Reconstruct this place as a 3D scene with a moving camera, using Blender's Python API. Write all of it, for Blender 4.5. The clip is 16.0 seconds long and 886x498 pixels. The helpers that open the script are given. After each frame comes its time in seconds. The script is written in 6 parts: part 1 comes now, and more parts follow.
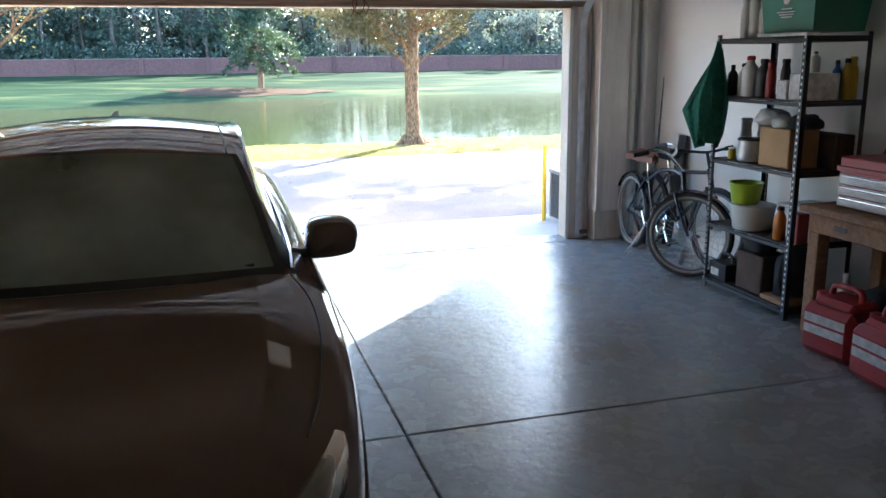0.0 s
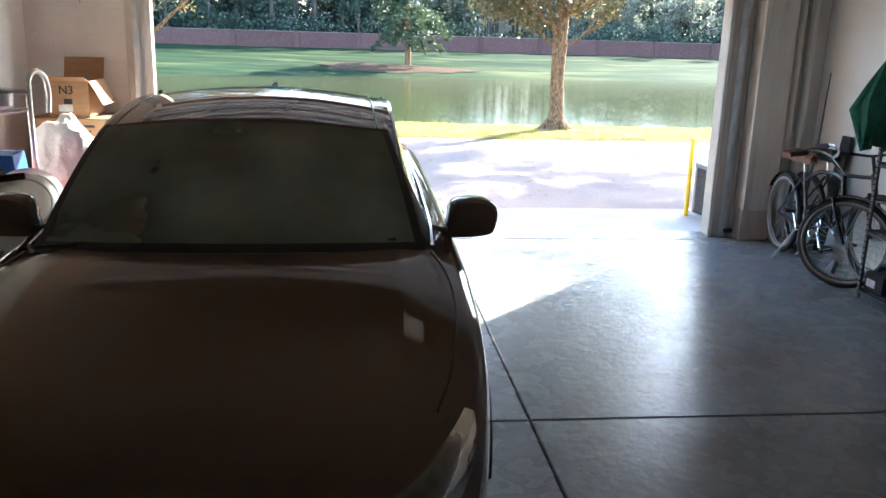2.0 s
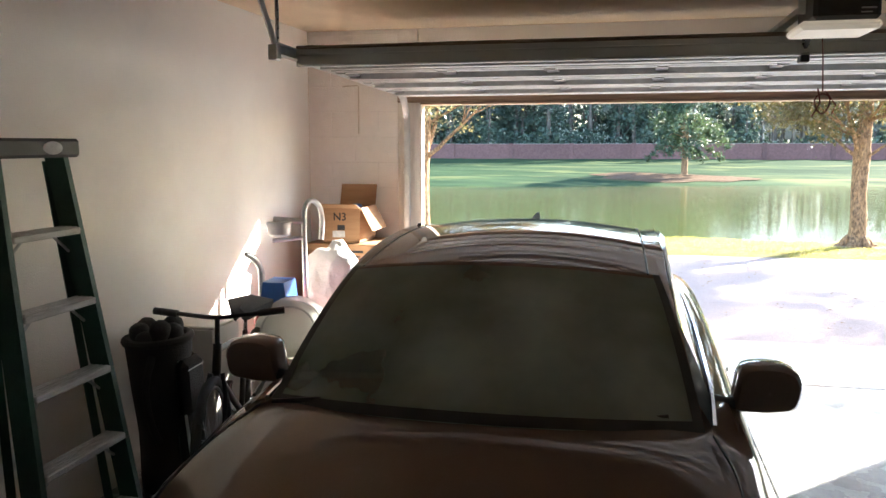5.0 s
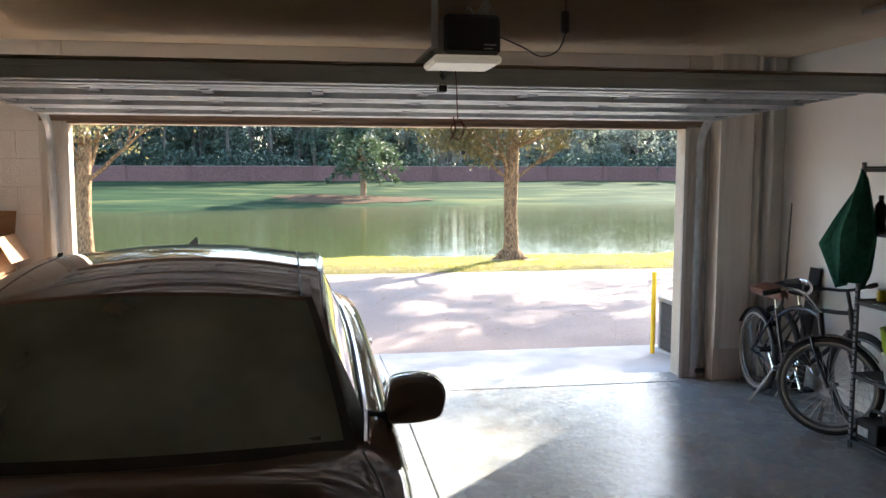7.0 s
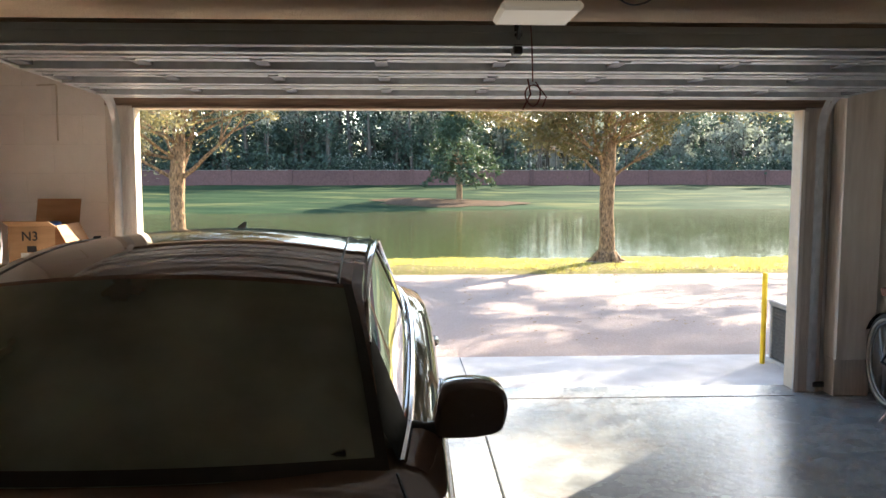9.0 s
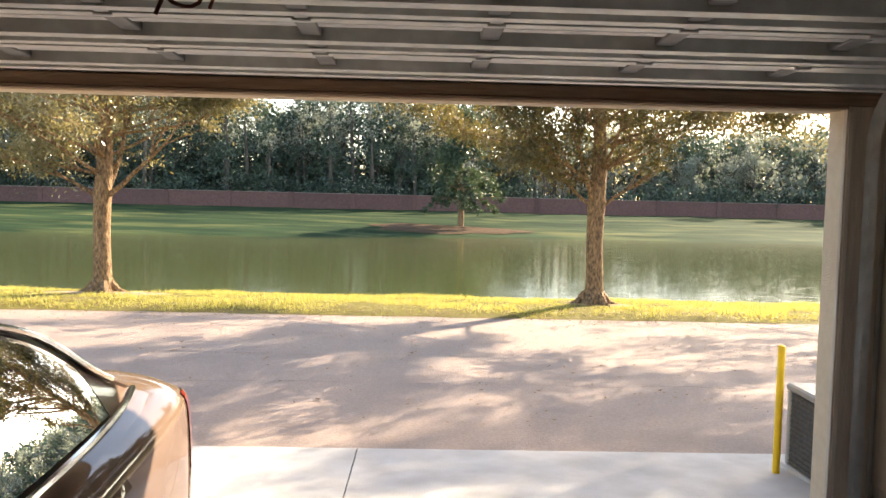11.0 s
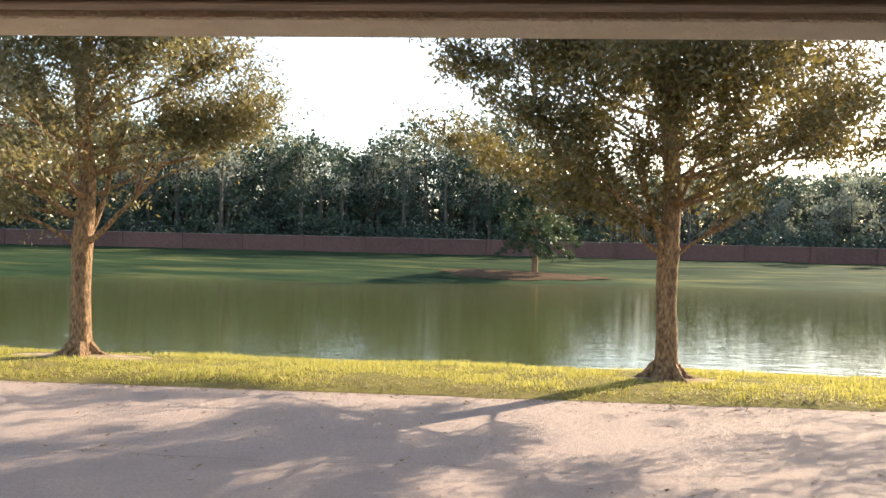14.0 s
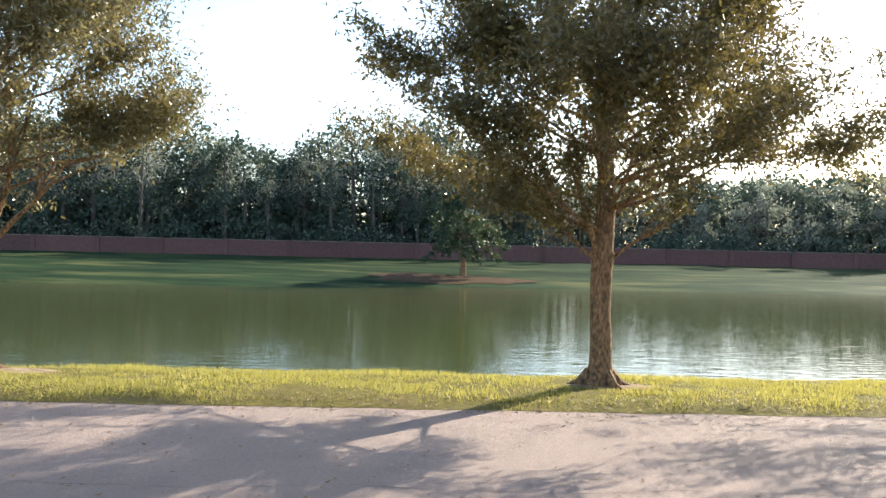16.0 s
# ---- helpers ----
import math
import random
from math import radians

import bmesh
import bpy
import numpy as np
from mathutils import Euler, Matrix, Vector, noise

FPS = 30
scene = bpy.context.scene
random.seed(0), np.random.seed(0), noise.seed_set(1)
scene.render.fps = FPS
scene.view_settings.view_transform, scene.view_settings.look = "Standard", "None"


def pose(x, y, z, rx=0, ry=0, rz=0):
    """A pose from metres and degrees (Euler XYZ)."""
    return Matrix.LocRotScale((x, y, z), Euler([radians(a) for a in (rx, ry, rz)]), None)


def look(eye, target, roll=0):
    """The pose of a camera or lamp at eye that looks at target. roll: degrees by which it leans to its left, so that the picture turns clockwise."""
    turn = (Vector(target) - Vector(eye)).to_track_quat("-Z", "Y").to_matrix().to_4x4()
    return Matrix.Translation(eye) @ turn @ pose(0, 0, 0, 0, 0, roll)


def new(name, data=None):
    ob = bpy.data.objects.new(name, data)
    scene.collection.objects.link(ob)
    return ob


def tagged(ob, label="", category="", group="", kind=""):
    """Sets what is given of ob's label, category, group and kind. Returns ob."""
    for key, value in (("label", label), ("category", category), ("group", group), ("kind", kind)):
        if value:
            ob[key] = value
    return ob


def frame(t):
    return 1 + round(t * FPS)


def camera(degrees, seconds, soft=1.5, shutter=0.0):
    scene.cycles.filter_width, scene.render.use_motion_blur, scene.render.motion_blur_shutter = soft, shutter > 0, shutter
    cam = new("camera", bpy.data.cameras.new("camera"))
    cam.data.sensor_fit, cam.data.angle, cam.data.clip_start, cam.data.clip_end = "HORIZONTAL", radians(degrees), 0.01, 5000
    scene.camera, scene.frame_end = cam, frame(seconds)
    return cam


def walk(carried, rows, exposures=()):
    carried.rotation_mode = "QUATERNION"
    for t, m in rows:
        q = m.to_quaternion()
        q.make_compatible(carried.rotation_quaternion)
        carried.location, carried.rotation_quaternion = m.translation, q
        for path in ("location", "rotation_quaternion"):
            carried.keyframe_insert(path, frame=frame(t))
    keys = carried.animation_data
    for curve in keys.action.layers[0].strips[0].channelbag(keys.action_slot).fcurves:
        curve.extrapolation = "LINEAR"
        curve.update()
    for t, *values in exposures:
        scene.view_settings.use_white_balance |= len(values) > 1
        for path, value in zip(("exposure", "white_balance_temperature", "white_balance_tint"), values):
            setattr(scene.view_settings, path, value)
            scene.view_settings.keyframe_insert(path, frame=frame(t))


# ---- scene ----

cam = camera(56.6, 16.0)
PATH = [
    (0, (-0.784, -7.031, 1.693), (-0.251, -5.158, 1.238), -0.6),
    (0.5, (-0.79, -7.057, 1.678), (-0.366, -5.156, 1.223), 0.1),
    (1, (-0.824, -7.056, 1.699), (-0.519, -5.137, 1.223), 1.1),
    (1.5, (-0.834, -7.054, 1.698), (-0.571, -5.135, 1.203), 1.8),
    (2, (-0.818, -7.031, 1.698), (-0.597, -5.107, 1.199), 1.7),
    (2.5, (-0.802, -6.818, 1.689), (-0.717, -4.878, 1.213), 1.5),
    (3, (-0.801, -6.614, 1.726), (-0.955, -4.673, 1.269), 1.7),
    (3.2, (-0.801, -6.573, 1.739), (-1.173, -4.664, 1.273), 1.4),
    (5.3, (-0.793, -6.511, 1.785), (-1.216, -4.569, 1.556), -0.2),
    (5.5, (-0.782, -6.503, 1.781), (-1.138, -4.547, 1.56), -0.2),
    (6, (-0.745, -6.487, 1.783), (-0.869, -4.503, 1.569), -0.2),
    (6.5, (-0.708, -6.479, 1.783), (-0.607, -4.492, 1.576), -0.0),
    (7, (-0.669, -6.483, 1.788), (-0.35, -4.519, 1.589), 0.1),
    (7.5, (-0.669, -6.471, 1.791), (-0.293, -4.515, 1.609), 0.4),
    (8, (-0.69, -6.456, 1.791), (-0.321, -4.498, 1.618), 0.2),
    (8.5, (-0.685, -6.346, 1.733), (-0.322, -4.389, 1.542), 0.2),
    (9, (-0.481, -5.977, 1.652), (-0.396, -3.988, 1.465), -0.0),
    (9.5, (-0.281, -5.438, 1.628), (-0.156, -3.449, 1.467), -0.3),
    (9.7, (-0.213, -5.212, 1.63), (-0.084, -3.223, 1.469), -0.1),
    (11.8, (0.739, -3.077, 1.649), (0.744, -1.08, 1.55), 1.7),
    (12, (0.809, -2.846, 1.657), (0.795, -0.848, 1.562), 1.4),
    (12.5, (0.909, -2.415, 1.68), (0.853, -0.417, 1.602), 1.2),
    (13, (0.988, -2.087, 1.661), (0.916, -0.09, 1.589), 1.8),
    (13.5, (0.995, -1.726, 1.665), (0.928, 0.272, 1.63), 1.5),
    (14, (1.078, -1.461, 1.692), (0.944, 0.535, 1.67), 1.3),
    (14.5, (1.085, -1.252, 1.683), (0.953, 0.744, 1.652), 1.6),
    (15, (1.037, -1.101, 1.7), (0.938, 0.896, 1.678), 1.5),
    (15.5, (1.003, -1.064, 1.689), (0.926, 0.934, 1.679), 1.3),
    (16, (1.039, -1.02, 1.691), (1.08, 0.979, 1.682), 1.3),
]
EXPOSURES = [(0.0, 3.3, 5450, 8), (1.0, 3.3, 5550, 8), (2.0, 3.1, 5700, 8), (3.0, 3.0, 5800, 9), (5.3, 3.4, 6150, 10), (6.2, 2.95, 6150, 10), (7.0, 2.7, 6200, 10), (8.5, 2.6, 6350, 10), (9.5, 2.4, 6850, 10), (11.8, 1.9, 7800, 14), (13.0, 1.65, 7700, 14), (14.5, 1.45, 7100, 11), (16.0, 1.3, 6450, 9)]
walk(cam, [(t, look(eye, target, roll)) for t, eye, target, roll in PATH], EXPOSURES)

# ---- world and sun ----
SUN_TO = Vector((0.702, 0.712, 0.50)).normalized()
world = bpy.data.worlds.new("sky")
scene.world = world
world.use_nodes = True
sky = world.node_tree.nodes.new("ShaderNodeTexSky")
sky.sky_type, sky.sun_disc = "NISHITA", False
sky.sun_elevation, sky.sun_rotation = radians(26.5), math.atan2(SUN_TO.x, SUN_TO.y)
sky.air_density, sky.dust_density, sky.ozone_density = 1.0, 0.9, 1.0
background = world.node_tree.nodes["Background"]
background.inputs["Strength"].default_value = 0.15
world.node_tree.links.new(sky.outputs["Color"], background.inputs["Color"])
sun = new("sun", bpy.data.lights.new("sun", "SUN"))
sun.data.energy, sun.data.angle, sun.data.color = 5.0, radians(0.53), (1.0, 0.9, 0.74)
sun.matrix_world = look(SUN_TO * 60, (0, 0, 0))


# ---- materials ----
def mat(name, a, b=None, size=6.0, rough=0.6, metal=0.0, bump=0.0, grain=60.0, spot=0.0, spot_size=1.2, spot_colour=None, piece=0.0, coat=0.0, spec=0.5, depth=0.02, stretch=(1, 1, 1)):
    """Two mottled colours, a fine relief, larger stains and a shade that varies from piece to piece."""
    m = bpy.data.materials.new(name)
    m.use_nodes = True
    n, link = m.node_tree.nodes, m.node_tree.links.new
    p = n["Principled BSDF"]
    p.inputs["Roughness"].default_value, p.inputs["Metallic"].default_value = rough, metal
    p.inputs["Coat Weight"].default_value, p.inputs["Coat Roughness"].default_value = coat, 0.03
    p.inputs["Specular IOR Level"].default_value = spec
    b = b or tuple(c * 0.86 for c in a)
    where = n.new("ShaderNodeTexCoord")
    grid = n.new("ShaderNodeMapping")
    grid.inputs["Scale"].default_value = stretch
    link(where.outputs["Object"], grid.inputs["Vector"])
    noise_a = n.new("ShaderNodeTexNoise")
    noise_a.inputs["Scale"].default_value, noise_a.inputs["Detail"].default_value = size, 6.0
    link(grid.outputs[0], noise_a.inputs["Vector"])
    mix = n.new("ShaderNodeMix")
    mix.data_type = "RGBA"
    mix.inputs["A"].default_value, mix.inputs["B"].default_value = (*a, 1), (*b, 1)
    ramp = n.new("ShaderNodeMapRange")
    ramp.inputs["From Min"].default_value, ramp.inputs["From Max"].default_value = 0.32, 0.68
    link(noise_a.outputs["Fac"], ramp.inputs["Value"])
    link(ramp.outputs[0], mix.inputs["Factor"])
    colour = mix.outputs["Result"]
    if spot:
        noise_b = n.new("ShaderNodeTexNoise")
        noise_b.inputs["Scale"].default_value, noise_b.inputs["Detail"].default_value = spot_size, 4.0
        link(grid.outputs[0], noise_b.inputs["Vector"])
        far = n.new("ShaderNodeMapRange")
        far.inputs["From Min"].default_value, far.inputs["From Max"].default_value, far.inputs["To Max"].default_value = 0.52, 0.72, spot
        link(noise_b.outputs["Fac"], far.inputs["Value"])
        stain = n.new("ShaderNodeMix")
        stain.data_type = "RGBA"
        stain.inputs["B"].default_value = (*(spot_colour or tuple(c * 0.5 for c in a)), 1)
        link(far.outputs[0], stain.inputs["Factor"])
        link(colour, stain.inputs["A"])
        colour = stain.outputs["Result"]
    if piece:
        info, shade = n.new("ShaderNodeObjectInfo"), n.new("ShaderNodeHueSaturation")
        span = n.new("ShaderNodeMapRange")
        span.inputs["To Min"].default_value, span.inputs["To Max"].default_value = 1 - piece, 1 + piece
        link(info.outputs["Random"], span.inputs["Value"])
        link(span.outputs[0], shade.inputs["Value"])
        link(colour, shade.inputs["Color"])
        colour = shade.outputs["Color"]
    link(colour, p.inputs["Base Color"])
    wear = n.new("ShaderNodeMapRange")
    wear.inputs["To Min"].default_value, wear.inputs["To Max"].default_value = max(0.02, rough * 0.75), min(1.0, rough * 1.25)
    link(noise_a.outputs["Fac"], wear.inputs["Value"])
    link(wear.outputs[0], p.inputs["Roughness"])
    if bump:
        fine = n.new("ShaderNodeTexNoise")
        fine.inputs["Scale"].default_value, fine.inputs["Detail"].default_value = grain, 5.0
        link(grid.outputs[0], fine.inputs["Vector"])
        relief = n.new("ShaderNodeBump")
        relief.inputs["Strength"].default_value, relief.inputs["Distance"].default_value = bump, depth
        link(fine.outputs["Fac"], relief.inputs["Height"])
        link(relief.outputs[0], p.inputs["Normal"])
    return m


def leaf_mat(name, a, b, through_colour, amount=0.45, rough=0.58, spec=0.3):
    m = bpy.data.materials.new(name)
    m.use_nodes = True
    n, link = m.node_tree.nodes, m.node_tree.links.new
    p = n["Principled BSDF"]
    p.inputs["Roughness"].default_value, p.inputs["Specular IOR Level"].default_value = rough, spec
    geo = n.new("ShaderNodeNewGeometry")
    mix = n.new("ShaderNodeMix")
    mix.data_type = "RGBA"
    mix.inputs["A"].default_value, mix.inputs["B"].default_value = (*a, 1), (*b, 1)
    link(geo.outputs["Random Per Island"], mix.inputs["Factor"])
    link(mix.outputs["Result"], p.inputs["Base Color"])
    glow = n.new("ShaderNodeBsdfTranslucent")
    glow.inputs["Color"].default_value = (*through_colour, 1)
    both = n.new("ShaderNodeMixShader")
    both.inputs[0].default_value = amount
    link(p.outputs[0], both.inputs[1])
    link(glow.outputs[0], both.inputs[2])
    link(both.outputs[0], n["Material Output"].inputs["Surface"])
    return m


def glass_mat(name, tint, rough=0.0, film=0.0, index=1.45):
    m = bpy.data.materials.new(name)
    m.use_nodes = True
    p = m.node_tree.nodes["Principled BSDF"]
    p.inputs["Base Color"].default_value = (*tint, 1)
    p.inputs["Transmission Weight"].default_value, p.inputs["Roughness"].default_value, p.inputs["IOR"].default_value = 1.0 - film, rough, index
    # Uneven diffuse haze stands in for the ceiling's reflection in the windscreen.
    if film > 0.1:
        n, link = m.node_tree.nodes, m.node_tree.links.new
        where, haze, span = n.new("ShaderNodeTexCoord"), n.new("ShaderNodeTexNoise"), n.new("ShaderNodeMapRange")
        haze.inputs["Scale"].default_value, haze.inputs["Detail"].default_value = 2.2, 5.0
        span.inputs["From Min"].default_value, span.inputs["From Max"].default_value = 0.3, 0.7
        span.inputs["To Min"].default_value, span.inputs["To Max"].default_value = 1.0 - film * 1.45, 1.0 - film * 0.6
        link(where.outputs["Object"], haze.inputs["Vector"])
        link(haze.outputs["Fac"], span.inputs["Value"])
        link(span.outputs[0], p.inputs["Transmission Weight"])
    return m


PAINT_WHITE = mat("white_wall_paint", (0.90, 0.875, 0.83), (0.87, 0.845, 0.80), 2.5, 0.75, bump=0.25, grain=140, spot=0.25, spot_size=0.9, spot_colour=(0.5, 0.47, 0.43))
BLOCK_PAINT = mat("painted_block", (0.86, 0.84, 0.81), (0.82, 0.80, 0.77), 9, 0.8, bump=0.3, grain=90, piece=0.012)
MORTAR = mat("painted_mortar", (0.85, 0.83, 0.80), None, 12, 0.9, bump=0.4, grain=120)
# Warm light on white plaster is put into this beige tint.
CEILING = mat("ceiling_plaster", (0.78, 0.62, 0.44), (0.72, 0.57, 0.40), 3, 0.85, bump=0.7, grain=55)
CONCRETE = mat("sealed_concrete", (0.37, 0.38, 0.375), (0.22, 0.228, 0.223), 6, 0.27, bump=0.12, grain=20, spot=0.75, spot_size=2.2, spot_colour=(0.215, 0.18, 0.15))
TAR = mat("dark_crack_fill", (0.17, 0.14, 0.13), (0.22, 0.18, 0.165), 14, 0.9, spec=0.1)
SEAM_Y = 5.0
APRON = mat("apron_concrete", (0.50, 0.48, 0.46), (0.42, 0.40, 0.38), 5, 0.8, bump=0.4, grain=120, spot=0.4)
ASPHALT = mat("worn_pinkish_asphalt", (0.42, 0.325, 0.282), (0.335, 0.26, 0.226), 45, 0.9, spec=0.2, bump=0.9, grain=160, spot=0.35, spot_size=0.8, spot_colour=(0.2, 0.17, 0.165))
STUCCO = mat("beige_stucco", (0.70, 0.585, 0.44), (0.64, 0.53, 0.39), 20, 0.9, bump=0.7, grain=120)
HEAD_WOOD = mat("weathered_header_wood", (0.36, 0.27, 0.20), (0.22, 0.16, 0.115), 8, 0.8, bump=0.4, grain=40, stretch=(0.5, 9, 9), spot=0.4, spot_colour=(0.12, 0.09, 0.07))
RAW_WOOD = mat("weathered_grey_wood", (0.64, 0.58, 0.51), (0.52, 0.465, 0.40), 8, 0.8, bump=0.35, grain=40, stretch=(7, 7, 0.6), spot=0.5, spot_colour=(0.26, 0.22, 0.18))
TRIM_WOOD = mat("scuffed_white_trim", (0.74, 0.70, 0.64), (0.66, 0.61, 0.55), 5, 0.7, bump=0.3, grain=50, stretch=(6, 6, 0.7), spot=0.6, spot_colour=(0.3, 0.26, 0.22))
GALV = mat("galvanised_steel", (0.64, 0.655, 0.655), (0.50, 0.515, 0.52), 14, 0.40, 0.5, bump=0.08, grain=30, spot=0.4, spot_colour=(0.3, 0.3, 0.3))
DOOR_SKIN = mat("primed_steel_skin", (0.64, 0.665, 0.66), (0.56, 0.585, 0.58), 2.4, 0.5, 0.08, bump=0.1, grain=20, spot=0.3)
GREY_INFILL = mat("dull_grey_infill", (0.27, 0.275, 0.265), (0.20, 0.205, 0.2), 12, 0.6, spot=0.3)
STILE = mat("dull_steel_stile", (0.22, 0.225, 0.23), (0.16, 0.165, 0.17), 12, 0.5, 0.5, spot=0.3)
CHROME = mat("chrome", (0.82, 0.83, 0.84), None, 8, 0.12, 1.0)
BLACK_STEEL = mat("black_painted_steel", (0.022, 0.022, 0.024), (0.04, 0.038, 0.036), 20, 0.42, 0.3, bump=0.1)
BLACK_PLASTIC = mat("black_plastic", (0.018, 0.018, 0.019), (0.03, 0.03, 0.03), 15, 0.45, bump=0.1, grain=200)
RUBBER = mat("black_rubber", (0.025, 0.025, 0.025), (0.04, 0.039, 0.037), 12, 0.8, bump=0.3, grain=90)
CAR_PAINT = mat("dark_maroon_car_paint", (0.19, 0.132, 0.106), (0.165, 0.115, 0.092), 260, 0.5, 0.0, coat=1.0, spec=0.0)
PILLAR_BLACK = mat("matt_black_pillar_film", (0.015, 0.015, 0.016), (0.022, 0.022, 0.022), 20, 0.7, spec=0.12)
CAR_GLASS = glass_mat("tinted_car_glass", (0.48, 0.57, 0.50), 0.0, 0.45)
CAR_TRIM = mat("dark_cabin_trim", (0.075, 0.075, 0.068), (0.06, 0.06, 0.055), 30, 0.7, bump=0.2)
SIDE_GLASS = glass_mat("dark_side_glass", (0.22, 0.25, 0.235), 0.0, 0.02, 1.28)
LENS = glass_mat("clear_lamp_lens", (0.92, 0.94, 0.95), 0.03)
STRIP = mat("lamp_reflector", (0.62, 0.62, 0.60), (0.5, 0.5, 0.49), 30, 0.25, 0.6)
LAMP_BOWL = mat("grey_lamp_bowl", (0.26, 0.25, 0.24), (0.12, 0.115, 0.11), 22, 0.3, 0.5)
RED_LENS = mat("red_lamp_lens", (0.45, 0.012, 0.012), (0.33, 0.01, 0.01), 30, 0.12, coat=1.0)
BARK = mat("grey_brown_bark", (0.40, 0.25, 0.14), (0.11, 0.072, 0.048), 13, 0.92, spec=0.1, bump=1.0, grain=20, depth=0.05, stretch=(2.2, 2.2, 0.9), spot=0.75, spot_size=17, spot_colour=(0.07, 0.055, 0.042))
GREY_BARK = mat("grey_far_bark", (0.12, 0.105, 0.09), (0.07, 0.06, 0.052), 2, 0.9, spec=0.1)
GRASS_GROUND = mat("lawn_soil_and_thatch", (0.20, 0.165, 0.05), (0.115, 0.11, 0.035), 14, 0.95, spec=0.05, bump=1.0, grain=60, spot=0.55, spot_size=1.4, spot_colour=(0.22, 0.17, 0.08))
# Bank shade and sunlit streaks are put into the grass colour.
FAR_GRASS = mat("far_bank_lawn_light_streaks", (0.028, 0.050, 0.021), (0.011, 0.026, 0.013), 0.55, 0.95, spec=0.03, bump=0.8, grain=8, spot=0.6, spot_size=0.42, spot_colour=(0.14, 0.14, 0.055), stretch=(0.22, 1, 1))
BARE_EARTH = mat("bare_earth", (0.11, 0.072, 0.044), (0.06, 0.04, 0.027), 6, 0.98, spec=0.03, bump=0.8, grain=30)
SANDY_EARTH = mat("pale_sandy_soil", (0.40, 0.31, 0.22), (0.24, 0.18, 0.12), 9, 0.97, spec=0.03, bump=0.8, grain=40, spot=0.5, spot_size=5, spot_colour=(0.13, 0.09, 0.06))
BRICK_WALL = mat("far_red_brick", (0.135, 0.066, 0.058), (0.105, 0.05, 0.046), 5, 0.9, bump=0.3, grain=20, spot=0.3, spot_size=0.3, piece=0.12)
CAPSTONE = mat("pale_wall_cap", (0.24, 0.19, 0.17), (0.2, 0.16, 0.14), 4, 0.9)
# Oak leaf with a sunlit look put into its paler colours.
LEAF_GOLD_LIT = leaf_mat("sunlit_oak_leaves", (0.048, 0.060, 0.034), (0.21, 0.19, 0.115), (0.36, 0.29, 0.10), 0.28, 0.34, 0.55)
LEAF_DARK = leaf_mat("evergreen_leaves", (0.024, 0.044, 0.034), (0.080, 0.112, 0.080), (0.10, 0.15, 0.09), 0.15)
# Thin winter leaves, paled to carry haze and light on the treetops.
LEAF_GREY = leaf_mat("thin_toplit_winter_leaves", (0.15, 0.18, 0.15), (0.27, 0.275, 0.24), (0.33, 0.36, 0.26), 0.34)
# Darker copy of the oak leaf; its colours carry a backlit crown's shade.
LEAF_GREEN_SHADED = leaf_mat("shaded_green_oak_leaves", (0.026, 0.038, 0.016), (0.125, 0.100, 0.042), (0.34, 0.26, 0.07), 0.22, 0.36, 0.5)
LEAF_PINE = leaf_mat("pine_needles", (0.03, 0.055, 0.035), (0.07, 0.10, 0.06), (0.10, 0.14, 0.05), 0.2)
BLADE = leaf_mat("grass_blades", (0.15, 0.17, 0.035), (0.50, 0.44, 0.15), (0.54, 0.48, 0.12), 0.44)
DRY_LEAF = leaf_mat("dry_brown_leaves", (0.12, 0.07, 0.035), (0.34, 0.22, 0.11), (0.3, 0.18, 0.07), 0.2)
YELLOW = mat("yellow_post_paint", (0.80, 0.55, 0.02), (0.72, 0.48, 0.02), 12, 0.45, bump=0.1, spot=0.2)


def water_mat():
    m = bpy.data.materials.new("pond_water")
    m.use_nodes = True
    n, link = m.node_tree.nodes, m.node_tree.links.new
    p = n["Principled BSDF"]
    p.inputs["Base Color"].default_value, p.inputs["Roughness"].default_value, p.inputs["IOR"].default_value = (0.060, 0.073, 0.026, 1), 0.05, 1.33
    where, grid, ripple, relief = n.new("ShaderNodeTexCoord"), n.new("ShaderNodeMapping"), n.new("ShaderNodeTexNoise"), n.new("ShaderNodeBump")
    grid.inputs["Scale"].default_value = (0.8, 2.6, 1)
    ripple.inputs["Scale"].default_value, ripple.inputs["Detail"].default_value = 1.3, 4.0
    relief.inputs["Strength"].default_value, relief.inputs["Distance"].default_value = 0.27, 0.05
    link(where.outputs["Object"], grid.inputs["Vector"])
    link(grid.outputs[0], ripple.inputs["Vector"])
    link(ripple.outputs["Fac"], relief.inputs["Height"])
    link(relief.outputs[0], p.inputs["Normal"])
    return m


WATER = water_mat()


